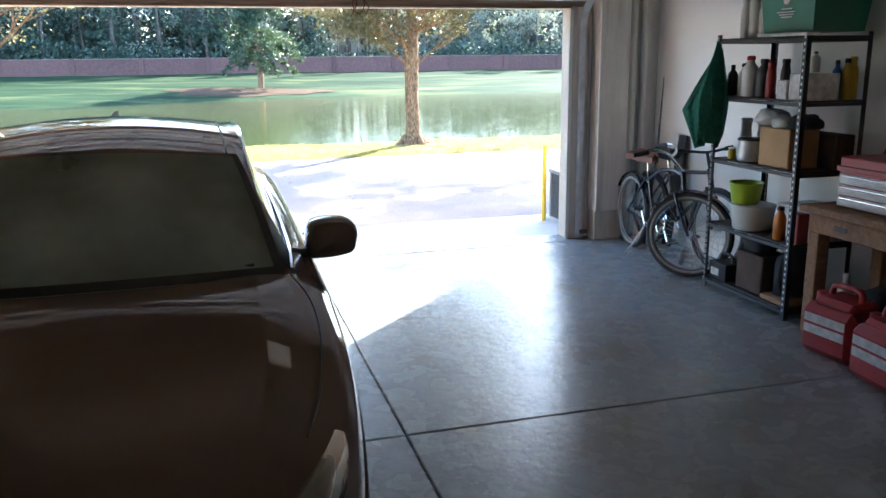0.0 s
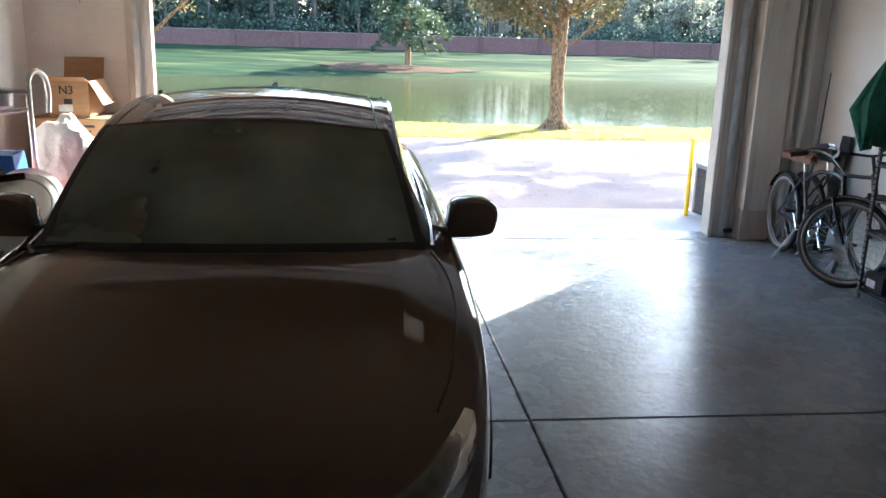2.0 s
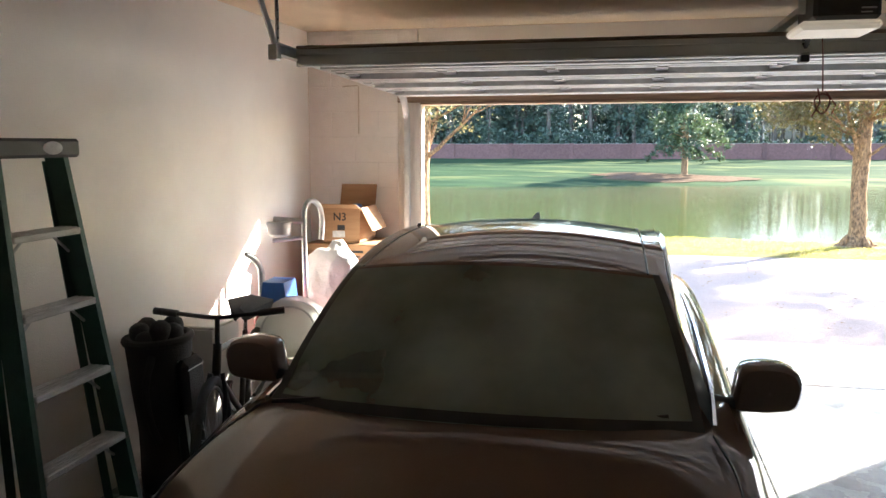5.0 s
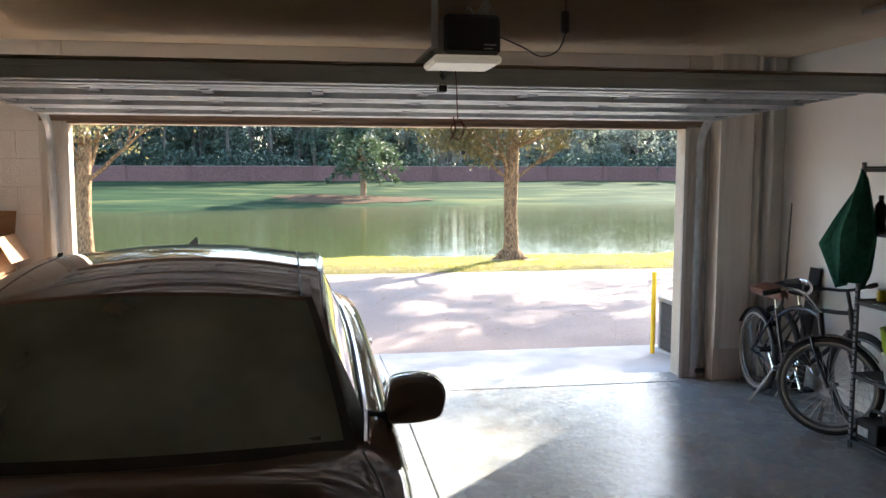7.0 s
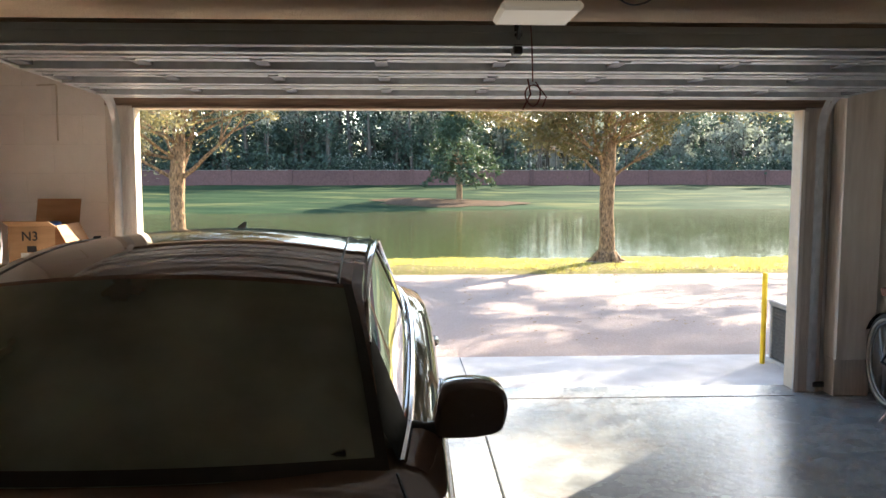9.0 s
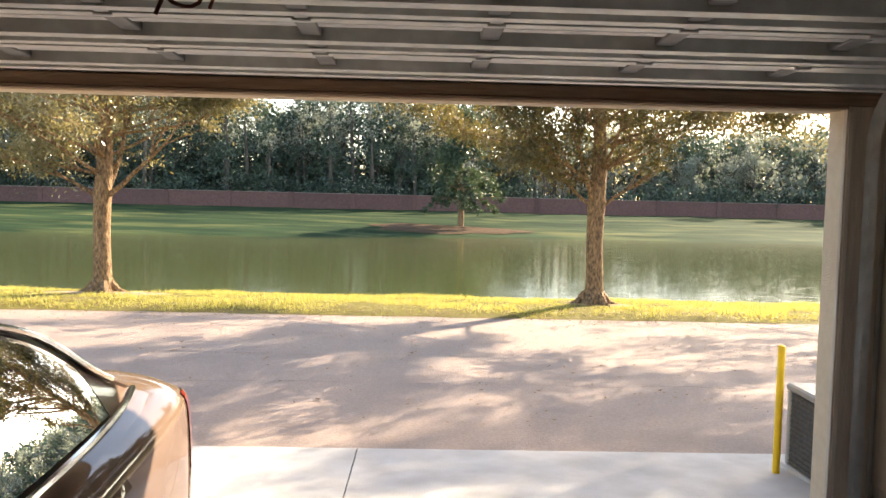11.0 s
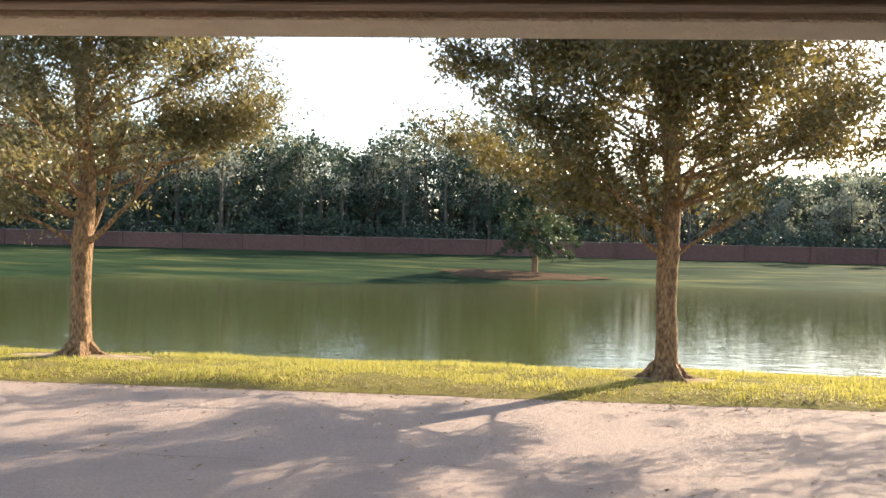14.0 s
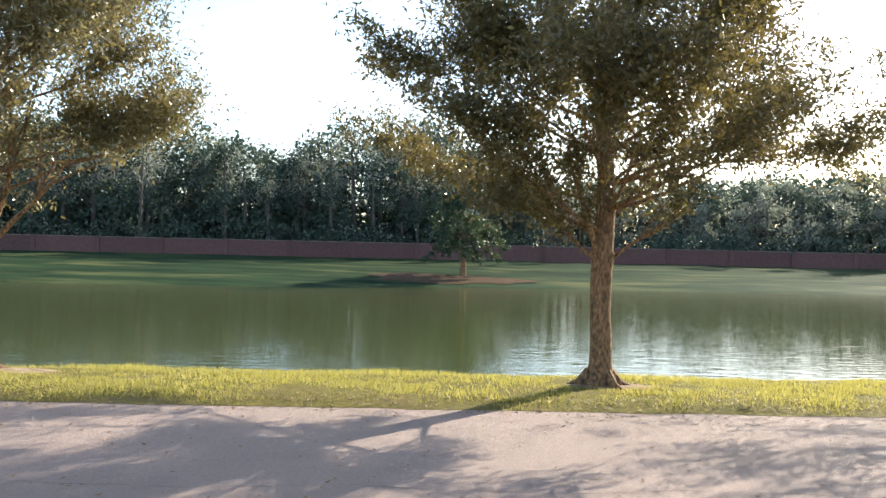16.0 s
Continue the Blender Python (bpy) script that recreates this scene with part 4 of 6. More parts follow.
def woods():
    """The far wood: many trunks, and crowns made of small leaf sprays; too many to count."""
    rng = random.Random(5)
    rand = np.random.RandomState(8)
    stems, dark, grey = Shape(), [], []
    top = lambda x: float(np.interp(x, [-110, -60, -38, -28, -21, -16, -9, 2, 8, 13, 18, 26, 36, 50, 70, 110], [18, 19, 18.5, 18.5, 15.5, 15.0, 19.5, 19.5, 17, 13, 12, 11.5, 11.5, 13, 14, 16]))
    for k in range(620):
        x, y = rng.uniform(-115, 115), rng.uniform(92.5, 124)
        tall = top(x) * rng.uniform(0.62, 1.04) * (0.85 + 0.15 * (y - 92) / 30)
        bare = rng.random() < (0.42 if x < 15 else 0.68)
        lean = rng.uniform(-0.05, 0.05)
        stems.tube([(x, y, 0.0), (x + lean * tall * 0.5, y, tall * 0.5), (x + lean * tall, y, tall * 0.92)], [0.02 * tall, 0.014 * tall, 0.02], 5)
        if bare:
            for _ in range(7):
                z = tall * rng.uniform(0.3, 0.85)
                a = rng.uniform(0, 6.28)
                r = tall * rng.uniform(0.12, 0.28)
                stems.tube([(x + lean * z, y, z), (x + lean * z + r * 0.6 * math.cos(a), y + r * 0.6 * math.sin(a), z + r * 0.55), (x + lean * z + r * math.cos(a), y + r * math.sin(a), z + r * 1.0)], [0.07, 0.045, 0.015], 4)
        blobs = rng.randint(9, 14)
        for _ in range(blobs):
            t = rng.uniform(0.12 if not bare else 0.3, 1.0)
            r = tall * 0.26 * (1 - 0.65 * t)
            a = rng.uniform(0, 6.28)
            centre = (x + lean * tall * t + r * math.cos(a) * rng.random(), y + r * math.sin(a) * rng.random(), tall * t)
            if 14.8 < centre[0] < 25.5 and 2.0 < centre[2] < 7.2 and rng.random() < 0.95:
                continue
            # Pale leaves go mostly to upper crowns, painting them as lit from above.
            (grey if (t > 0.5 or x > 14) and (bare or rng.random() < 0.4) else dark).append((centre, tall * rng.uniform(0.05, 0.10)))
    for k in range(420):
        x, y = rng.uniform(-115, 115), rng.uniform(91.5, 96)
        h_ = rng.uniform(1.6, 4.2) if not 14 < x < 24 else rng.uniform(1.4, 2.2)
        (dark if rng.random() < 0.85 else grey).append(((x, y, h_ * 0.7), h_ * 0.33))

    deep = []
    for k in range(1500):
        x, y = rng.uniform(-120, 120), rng.uniform(100, 126)
        z = top(x) * 0.84 * rng.random() ** 0.75 + 0.4
        if 14.5 < x < 31 and 2.4 < z < 7:
            continue
        deep.append(((x, y, z), rng.uniform(1.2, 2.2)))

    for k in range(620):
        x, y = rng.uniform(-125, 125), rng.uniform(112, 127)
        z = rng.uniform(0.6, 6.0)
        if not (17 < x < 29.5 and z > 1.6):
            deep.append(((x, y, z), rng.uniform(1.3, 2.2)))

    def cloud(blobs, per, size):
        c = np.repeat(np.array([b[0] for b in blobs]), per, 0)
        r = np.repeat(np.array([b[1] for b in blobs]), per)[:, None]
        at = c + rand.normal(0, 0.62, c.shape) * r * [1.1, 1.1, 0.8]
        n = len(at)
        u = rand.normal(0, 1, (n, 3))
        u /= np.linalg.norm(u, axis=1)[:, None]
        w = np.cross(u, rand.normal(0, 1, (n, 3)))
        w /= np.linalg.norm(w, axis=1)[:, None]
        s = size * rand.uniform(0.5, 1.5, (n, 1))
        sh = Shape()
        sh.v = np.stack([at - u * s, at + w * s * 0.55, at + u * s, at - w * s * 0.55], 1).reshape(-1, 3).tolist()
        sh.f = np.arange(n * 4).reshape(-1, 4).tolist()
        return sh

    wood = thing("far_woods", "dense mixed evergreen and half-bare wood behind the wall", "woods", kind="stuff")
    part("stems", stems, GREY_BARK, wood)
    part("evergreen_foliage", cloud(dark, 84, 0.20), LEAF_DARK, wood, smooth=False)
    part("deep_foliage", cloud(deep, 76, 0.32), LEAF_DARK, wood, smooth=False)
    part("thin_toplit_foliage", cloud(grey, 84, 0.15), LEAF_GREY, wood, smooth=False)


woods()


def pine(x, y):
    rng = random.Random(3)
    z0 = ground_z(y - shore(x))
    tree = thing("pine_tree", "dark lone pine with drooping boughs on the far bank", "tree", pose(x, y, z0 - 0.05))
    trunk, tips = Shape(), []
    trunk.tube([(0, 0, 0), (0.05, 0, 3), (-0.05, 0, 7), (0, 0, 10.5)], [0.3, 0.24, 0.16, 0.03], 10)
    for k in range(64):
        t = rng.uniform(0.2, 0.98)
        z, a = 10.4 * t, rng.uniform(0, 6.28)
        r = 4.4 * (1 - t) ** 0.65 * rng.uniform(0.55, 1.1)
        mid = (r * 0.5 * math.cos(a), r * 0.5 * math.sin(a), z + 0.12 * r)
        end = (r * math.cos(a), r * math.sin(a), z - 0.22 * r)
        trunk.tube([(0, 0, z), mid, end], [0.06, 0.045, 0.015], 5)
        tips += [(tuple(Vector(mid).lerp(Vector(end), q)), (0, 0, 1)) for q in (0.0, 0.35, 0.7, 1.0)]
    part("trunk", trunk, BARK, tree)
    part("crown", leaf_cloud(tips, 19000, 0.16, 0.36, rng, 0.6), LEAF_PINE, tree, smooth=False)


pine(4.2, 69.0)


def earth_patch(cx, cy, rx, ry):
    """Bare brown ground that follows the slope under the pine."""
    rows = []
    for k in range(7):
        row = []
        for q in [i * 2 * math.pi / 28 for i in range(29)]:
            wob = 1 + 0.16 * math.sin(3 * q + 1) + 0.1 * math.sin(7 * q)
            x, y = cx + rx * wob * k / 6 * math.cos(q), cy + ry * wob * k / 6 * math.sin(q)
            row.append((x, y, ground_z(y - shore(x)) + 0.13 - 0.10 * (k == 6)))
        rows.append(row)
    solid("bare_soil", Shape().sheet(rows), BARE_EARTH, "bare brown earth under the pine on the bank", "soil", S)


earth_patch(2.6, 66.4, 6.5, 3.0)

# ---- worn seams in the lane ----
seam_rng = random.Random(9)
for y0, x0, x1 in ((SEAM_Y, -14, 4.5), (SEAM_Y - 1.35, -3.0, 9.0)):
    line = [(x0 + (x1 - x0) * k / 60, y0 + 0.05 * math.sin(k * 0.7) + seam_rng.uniform(-0.03, 0.03)) for k in range(61)]
    wide = [max(0.0008, 0.009 * seam_rng.random() - 0.002) for _ in line]
    crack = Shape().sheet([[(x, y - w, -0.0925), (x, y + w, -0.0925)] for (x, y), w in zip(line, wide)])
    solid("road_seam", crack, TAR, "thin dark crack along the asphalt lane", "crack", S)

# ---- more materials ----
TOWEL = mat("green_terry_cloth", (0.014, 0.17, 0.10), (0.009, 0.10, 0.06), 30, 0.95, bump=1.0, grain=220)
GREEN_TOTE = mat("green_plastic_tote", (0.012, 0.17, 0.10), (0.010, 0.14, 0.085), 6, 0.4, bump=0.08)
BENCH_WOOD = mat("worn_pine_bench", (0.34, 0.175, 0.075), (0.22, 0.11, 0.05), 6, 0.6, bump=0.4, grain=30, stretch=(1.2, 7, 7), spot=0.5, spot_colour=(0.12, 0.06, 0.03))
RED_PLASTIC = mat("red_plastic", (0.34, 0.02, 0.025), (0.27, 0.018, 0.02), 7, 0.42, bump=0.1, spot=0.3, spot_colour=(0.17, 0.02, 0.02))
RED_STEEL = mat("red_tool_chest_paint", (0.26, 0.02, 0.02), (0.2, 0.016, 0.016), 9, 0.35, 0.1, spot=0.3)
PALE_LABEL = mat("scuffed_white_label", (0.70, 0.69, 0.68), (0.45, 0.44, 0.43), 22, 0.6, spot=0.6, spot_size=6)
WHITE_PLASTIC = mat("white_plastic", (0.74, 0.74, 0.72), (0.66, 0.66, 0.64), 8, 0.35, bump=0.05)
CLOUDY = mat("cloudy_plastic", (0.58, 0.57, 0.52), (0.5, 0.49, 0.45), 9, 0.3, bump=0.05)
TEAL = mat("teal_plastic", (0.01, 0.28, 0.34), (0.01, 0.23, 0.28), 9, 0.35)
MILKY = leaf_mat("milky_thin_plastic", (0.74, 0.75, 0.74), (0.70, 0.71, 0.70), (0.78, 0.79, 0.77), 0.55, 0.35, 0.5)
LIME = mat("lime_plastic", (0.42, 0.55, 0.02), (0.36, 0.48, 0.02), 9, 0.35)
ORANGE = mat("orange_plastic", (0.65, 0.20, 0.01), (0.55, 0.16, 0.01), 9, 0.4)
YELLOW_PLASTIC = mat("yellow_plastic", (0.6, 0.43, 0.02), (0.5, 0.36, 0.02), 9, 0.4)
BLUE_PLASTIC = mat("blue_plastic", (0.015, 0.10, 0.36), (0.012, 0.08, 0.3), 9, 0.38)
CARDBOARD = mat("brown_cardboard", (0.36, 0.205, 0.105), (0.30, 0.17, 0.085), 5, 0.85, bump=0.15, grain=50, stretch=(1, 1, 6), spot=0.25)
DARK_CARD = mat("dark_worn_cardboard", (0.085, 0.048, 0.028), (0.05, 0.03, 0.02), 6, 0.85, bump=0.2, grain=40, spot=0.4)
PAPER = mat("tan_paper", (0.48, 0.31, 0.15), (0.42, 0.27, 0.13), 7, 0.85)
INK = mat("black_ink", (0.02, 0.02, 0.022), None, 20, 0.8)
FILM_BAG = mat("white_film_bag", (0.70, 0.70, 0.70), (0.60, 0.60, 0.60), 5, 0.35, bump=0.9, grain=14)
LADDER_GREEN = mat("green_fibreglass", (0.012, 0.075, 0.05), (0.010, 0.06, 0.04), 12, 0.45, bump=0.2, grain=80, spot=0.3)
STEP_ALU = mat("worn_aluminium_step", (0.62, 0.61, 0.59), (0.45, 0.44, 0.42), 10, 0.5, 0.35, bump=0.3, grain=60, stretch=(8, 1, 8))
BAG_CLOTH = mat("black_nylon", (0.012, 0.012, 0.014), (0.022, 0.022, 0.024), 18, 0.7, bump=0.5, grain=130)
BROWN_LEATHER = mat("brown_leather", (0.20, 0.075, 0.04), (0.13, 0.05, 0.03), 12, 0.5, bump=0.3, grain=90)
BIKE_BLUE = mat("dark_blue_frame_paint", (0.012, 0.018, 0.032), (0.010, 0.014, 0.025), 20, 0.25, 0.2, coat=0.6)
WHITEWALL = mat("cream_tyre_wall", (0.42, 0.40, 0.36), (0.34, 0.32, 0.28), 20, 0.7)
AC_GREY = mat("grey_condenser_paint", (0.30, 0.29, 0.28), (0.25, 0.24, 0.23), 8, 0.5, 0.2)
AC_FIN = mat("dark_condenser_fins", (0.09, 0.085, 0.08), (0.06, 0.056, 0.053), 30, 0.6, 0.3)
DARK_WOOD = mat("dark_stained_board", (0.03, 0.024, 0.02), (0.02, 0.016, 0.014), 9, 0.6, bump=0.2)
CORD = mat("red_cord", (0.13, 0.03, 0.02), None, 30, 0.7)
SIDING = mat("pale_house_siding", (0.42, 0.40, 0.36), (0.36, 0.34, 0.31), 1.5, 0.8)
DARK_PANE = mat("dark_window_pane", (0.03, 0.035, 0.04), None, 5, 0.1)


def lamp_cover():
    m = bpy.data.materials.new("lit_lamp_cover")
    m.use_nodes = True
    p = m.node_tree.nodes["Principled BSDF"]
    p.inputs["Base Color"].default_value = (0.8, 0.78, 0.72, 1)
    p.inputs["Emission Color"].default_value, p.inputs["Emission Strength"].default_value = (1.0, 0.84, 0.62, 1), 0.03
    return m


LIT_COVER = lamp_cover()


# ---- front wall blocks ----
for row in range(13):
    z0, off = row * 0.205, 0.2 if row % 2 else 0.0
    x = LEFT - off
    while x < -HALF - 0.19:
        x0, x1 = max(x, LEFT) + 0.002, min(x + 0.4, -HALF - 0.175) - 0.002
        if x1 - x0 > 0.03:
            part("block", box((x0, -0.005, z0 + 0.002), (x1, 0.0038, min(z0 + 0.203, TOP - 0.003)), 0.002), BLOCK_PAINT, front)
        x += 0.4


# ---- painted cable clipped to the front wall ----
wall_cable = thing("wall_cable", "thin grey cable running down the painted wall", "cable")
part("cable", Shape().tube([(-3.08, -0.012, 2.255), (-2.95, -0.012, 2.262), (-2.942, -0.012, 2.25), (-2.946, -0.012, 1.87)], 0.006, 6), RAW_WOOD, wall_cable)

# ---- ceiling: door opener ----
def opener():
    o = thing("door_opener", "black garage door opener with a white lamp cover", "door opener")
    part("housing", box((-0.10, -3.0, 2.262), (0.145, -2.68, 2.43), 0.015), BLACK_PLASTIC, o)
    part("lamp_cover", box((-0.145, -3.005, 2.225), (0.15, -2.69, 2.26), 0.012), LIT_COVER, o, "frosted white lamp cover")
    part("label", box((0.07, -3.003, 2.30), (0.125, -3.0005, 2.306), 0.001), PALE_LABEL, o)
    part("label", box((0.07, -3.003, 2.285), (0.11, -3.0005, 2.289), 0.001), PALE_LABEL, o)
    part("rail", box((-0.025, -2.68, 2.395), (0.025, -0.02, 2.425), 0.004), GALV, o)
    part("header_bracket", box((-0.05, -0.06, 2.36), (0.05, -0.002, 2.45)), GALV, o)
    part("trolley", box((-0.03, -2.66, 2.35), (0.03, -2.48, 2.394), 0.006), BLACK_PLASTIC, o)
    part("arm", Shape().tube([(0.0, -2.55, 2.36), (0.0, -2.42, 2.27), (0.0, -2.34, 2.22)], 0.012, 6), BLACK_STEEL, o)
    for x in (-0.125, 0.10):
        part("strap", box((x - 0.014, -2.90, 2.30), (x + 0.014, -2.894, TOP - 0.03), 0.001), GALV, o)
    part("ceiling_angle", box((-0.3, -2.915, TOP - 0.03), (0.3, -2.88, TOP - 0.002)), GALV, o)
    part("cable_tie", Shape().tube(smooth_line([(0.0, -2.9, 2.43), (0.02, -2.92, 2.47), (0.06, -2.88, 2.44), (0.1, -2.9, 2.5), (0.14, -2.9, 2.44)], 4), 0.005, 6), GALV, o)
    cord = thing("release_cord", "red release cord with a looped handle", "pull cord")
    part("cord", Shape().tube([(0.01, -2.60, 2.352), (0.018, -2.64, 2.15), (0.02, -2.66, 2.01)], 0.0028, 6), CORD, cord)
    loop = [(0.02 + 0.030 * math.sin(a), -2.66 + 0.02 * math.sin(a * 2), 1.965 - 0.042 * math.cos(a) - 0.01) for a in [i * 2 * math.pi / 18 for i in range(18)]]
    part("handle", Shape().tube(loop, 0.0032, 7, True).tube([(0.0, -2.66, 2.02), (0.01, -2.67, 1.96), (-0.02, -2.66, 1.90)], 0.0035).tube([(0.03, -2.66, 2.01), (0.075, -2.66, 1.95), (0.06, -2.66, 1.91)], 0.0028), CORD, cord)
    wire = thing("hanging_wire", "loose black cable hanging from the ceiling", "cable")
    part("cable", Shape().tube(smooth_line([(0.50, -2.75, TOP - 0.003), (0.505, -2.76, 2.52), (0.50, -2.77, 2.40), (0.46, -2.78, 2.315), (0.38, -2.78, 2.29), (0.30, -2.77, 2.33), (0.14, -2.75, 2.40)], 5), 0.0035, 7), BLACK_PLASTIC, wire)
    part("plug", box((0.485, -2.77, 2.40), (0.52, -2.74, 2.50), 0.006), BLACK_PLASTIC, wire)


opener()

# ---- shelving unit by the wall ----
def shelf_unit():
    u = thing("shelving_unit", "black boltless steel shelving unit full of clutter", "shelves")
    posts = [(2.72, -1.83), (2.72, -2.745), (3.20, -1.83), (3.20, -2.745)]
    for x, y in posts:
        sx, sy = (1 if x < 3 else -1), (-1 if y > -2 else 1)
        p = Shape().box((min(x, x + sx * 0.035), min(y, y + sy * 0.003), 0.0), (max(x, x + sx * 0.035), max(y, y + sy * 0.003), 1.82), 0.001)
        p.box((min(x, x + sx * 0.003), min(y, y + sy * 0.035), 0.0), (max(x, x + sx * 0.003), max(y, y + sy * 0.035), 1.82), 0.001)
        post = part("post", p, BLACK_STEEL, u)
        holes = Shape()
        for k in range(44):
            z = 0.06 + k * 0.04
            holes.box((x - 0.0015 * sx - 0.001, y + sy * 0.012, z), (x - 0.0015 * sx + 0.001, y + sy * 0.024, z + 0.018), 0.0005)
        tagged(part("slots", holes, GALV, post, "worn bright keyhole slots"), kind="stuff")
    for z in (0.075, 0.495, 0.965, 1.405, 1.795):
        s = part("shelf", box((2.745, -2.735, z - 0.012), (3.185, -1.84, z), 0.002), DARK_WOOD, u)
        for x in (2.722, 3.178):
            part("beam", box((x, -2.74, z - 0.035), (x + 0.02, -1.835, z - 0.0125), 0.002), BLACK_STEEL, s)
        for y in (-2.743, -1.852):
            part("beam", box((2.743, y, z - 0.035), (3.177, y + 0.02, z - 0.0125), 0.002), BLACK_STEEL, s)


shelf_unit()


def bottle(name, x, y, z, r, tall, body, cap, label, neck=0.4):
    t = thing(name, label, "bottle", pose(x, y, z + 0.001), group="bottles on the shelf")
    part("body", Shape().lathe([(r * 0.85, 0.0), (r, r * 0.2), (r, tall * 0.62), (r * 0.9, tall * 0.72), (r * neck, tall * 0.84), (r * neck, tall * 0.9)], 18), body, t)
    part("cap", Shape().lathe([(r * neck * 1.15, 0), (r * neck * 1.15, tall * 0.08), (r * neck * 0.9, tall * 0.11)], 16, pose(0, 0, tall * 0.9)), cap, t)
    return t


Z4, Z3, Z2, Z1, Z5 = 1.405, 0.965, 0.495, 0.075, 1.795
bottle("bottle", 2.80, -1.92, Z4, 0.035, 0.21, BLACK_PLASTIC, BLACK_PLASTIC, "slim black oil bottle on the shelf")
bottle("bottle", 2.83, -2.00, Z4, 0.036, 0.22, CLOUDY, BLACK_PLASTIC, "pale grey bottle with a black cap")
bottle("bottle", 2.90, -1.95, Z4, 0.035, 0.23, BLACK_PLASTIC, YELLOW_PLASTIC, "black bottle with a yellow cap")
bottle("bottle", 2.81, -2.10, Z4, 0.055, 0.27, WHITE_PLASTIC, RED_PLASTIC, "white jug with a red cap", 0.45)
bottle("bottle", 2.83, -2.22, Z4, 0.050, 0.25, BLACK_PLASTIC, BLACK_PLASTIC, "fat black oil bottle on the shelf", 0.5)
bottle("spray_can", 2.80, -2.335, Z4, 0.033, 0.23, RED_STEEL, RED_PLASTIC, "dark red spray can on the shelf", 0.7)
bottle("spray_can", 2.85, -2.41, Z4, 0.032, 0.25, BLACK_STEEL, BLACK_PLASTIC, "black spray can on the shelf", 0.7)
bottle("bottle", 3.03, -2.66, Z4 , 0.03, 0.24, BLUE_PLASTIC, BLACK_PLASTIC, "dark blue bottle near the shelf end")
bottle("bottle", 3.09, -2.68, Z4, 0.032, 0.25, YELLOW_PLASTIC, BLACK_PLASTIC, "yellow bottle with a black cap", 0.5)
bottle("bottle", 3.15, -2.66, Z4, 0.033, 0.26, YELLOW_PLASTIC, YELLOW_PLASTIC, "tall yellow bottle on the shelf", 0.6)
bottle("soap_bottle", 2.98, -2.52, Z4 + 0.165, 0.03, 0.13, CLOUDY, BLACK_PLASTIC, "small pump bottle on the white carton", 0.35)


def carton(name, lo, hi, material, label, lid=None, tape=False):
    t = thing(name, label, "box", pose((lo[0] + hi[0]) / 2, (lo[1] + hi[1]) / 2, lo[2]))
    a, b, c = (hi[0] - lo[0]) / 2, (hi[1] - lo[1]) / 2, hi[2] - lo[2]
    part("body", box((-a, -b, 0), (a, b, c), 0.006), material, t)
    if lid:
        part("lid", box((-a - 0.006, -b - 0.006, c + 0.0005), (a + 0.006, b + 0.006, c + 0.018), 0.005), lid, t)
    if tape:
        part("tape", box((-0.03, -b - 0.001, c - 0.06), (0.03, b + 0.001, c + 0.001), 0.0005), PAPER, t)
    return t


carton("carton", (2.755, -2.55, Z4 + 0.001), (2.86, -2.45, Z4 + 0.12), PALE_LABEL, "small white printed carton")
carton("carton", (2.76, -2.73, Z4 + 0.001), (3.0, -2.56, Z4 + 0.165), PALE_LABEL, "plain white carton at the shelf end")
tote = thing("storage_tote", "green plastic storage tote on the top shelf", "tote")
part("body", Shape().add([(2.79, -2.70, 1.82), (3.17, -2.70, 1.82), (3.17, -2.24, 1.82), (2.79, -2.24, 1.82), (2.76, -2.735, 2.13), (3.2, -2.735, 2.13), (3.2, -2.205, 2.13), (2.76, -2.205, 2.13)], [(3, 2, 1, 0), (4, 5, 6, 7), (0, 1, 5, 4), (1, 2, 6, 5), (2, 3, 7, 6), (3, 0, 4, 7)]), GREEN_TOTE, tote)
part("rim", box((2.745, -2.75, 2.131), (3.215, -2.19, 2.165), 0.01), GREEN_TOTE, tote)
for k, (z, w) in enumerate(((1.96, 0.05), (1.94, 0.09), (1.925, 0.07), (1.91, 0.05))):
    part("print", box((2.7695 - (z - 1.82) * 0.0, -2.47 - w, z), (2.7735, -2.47 + w, z + 0.008), 0.001), PALE_LABEL, tote)
part("print", Shape().lathe([(0.001, 0), (0.03, 0.0), (0.03, 0.003), (0.001, 0.004)], 14, pose(2.768, -2.47, 2.02, 0, -90, 0)), PALE_LABEL, tote)
carton("panel_offcut", (2.70, -2.76, Z5 + 0.001), (2.80, -2.28, Z5 + 0.022), PALE_LABEL, "thin white strip under the tote")
for y, r, tall in ((-1.95, 0.04, 0.26), (-2.05, 0.045, 0.355), (-2.14, 0.035, 0.24)):
    bottle("jar", 2.86, y, Z5, r, tall, CLOUDY, GALV, "cloudy grey jar on the top shelf", 0.75)
disc = thing("flying_disc", "teal plastic flying disc lying on the jars", "flying disc", pose(2.86, -2.05, 1.7965 + 0.355 * 1.01))
part("disc", Shape().lathe([(0.0, 0.022), (0.07, 0.021), (0.108, 0.016), (0.125, 0.004), (0.125, 0.0), (0.118, 0.002), (0.10, 0.012), (0.0, 0.016)], 32), TEAL, disc)
part("ring_mark", Shape().ring((0, 0, 0.0225), (0, 0, 1), 0.06, 0.0015, 28, 6), PALE_LABEL, disc)
bottle("paint_can", 2.83, -2.13, Z3, 0.085, 0.16, GALV, BLACK_PLASTIC, "squat steel can with a black lid", 0.9)
bottle("jar", 2.80, -1.97, Z3, 0.028, 0.08, YELLOW_PLASTIC, GALV, "small amber jar on the shelf", 0.85)
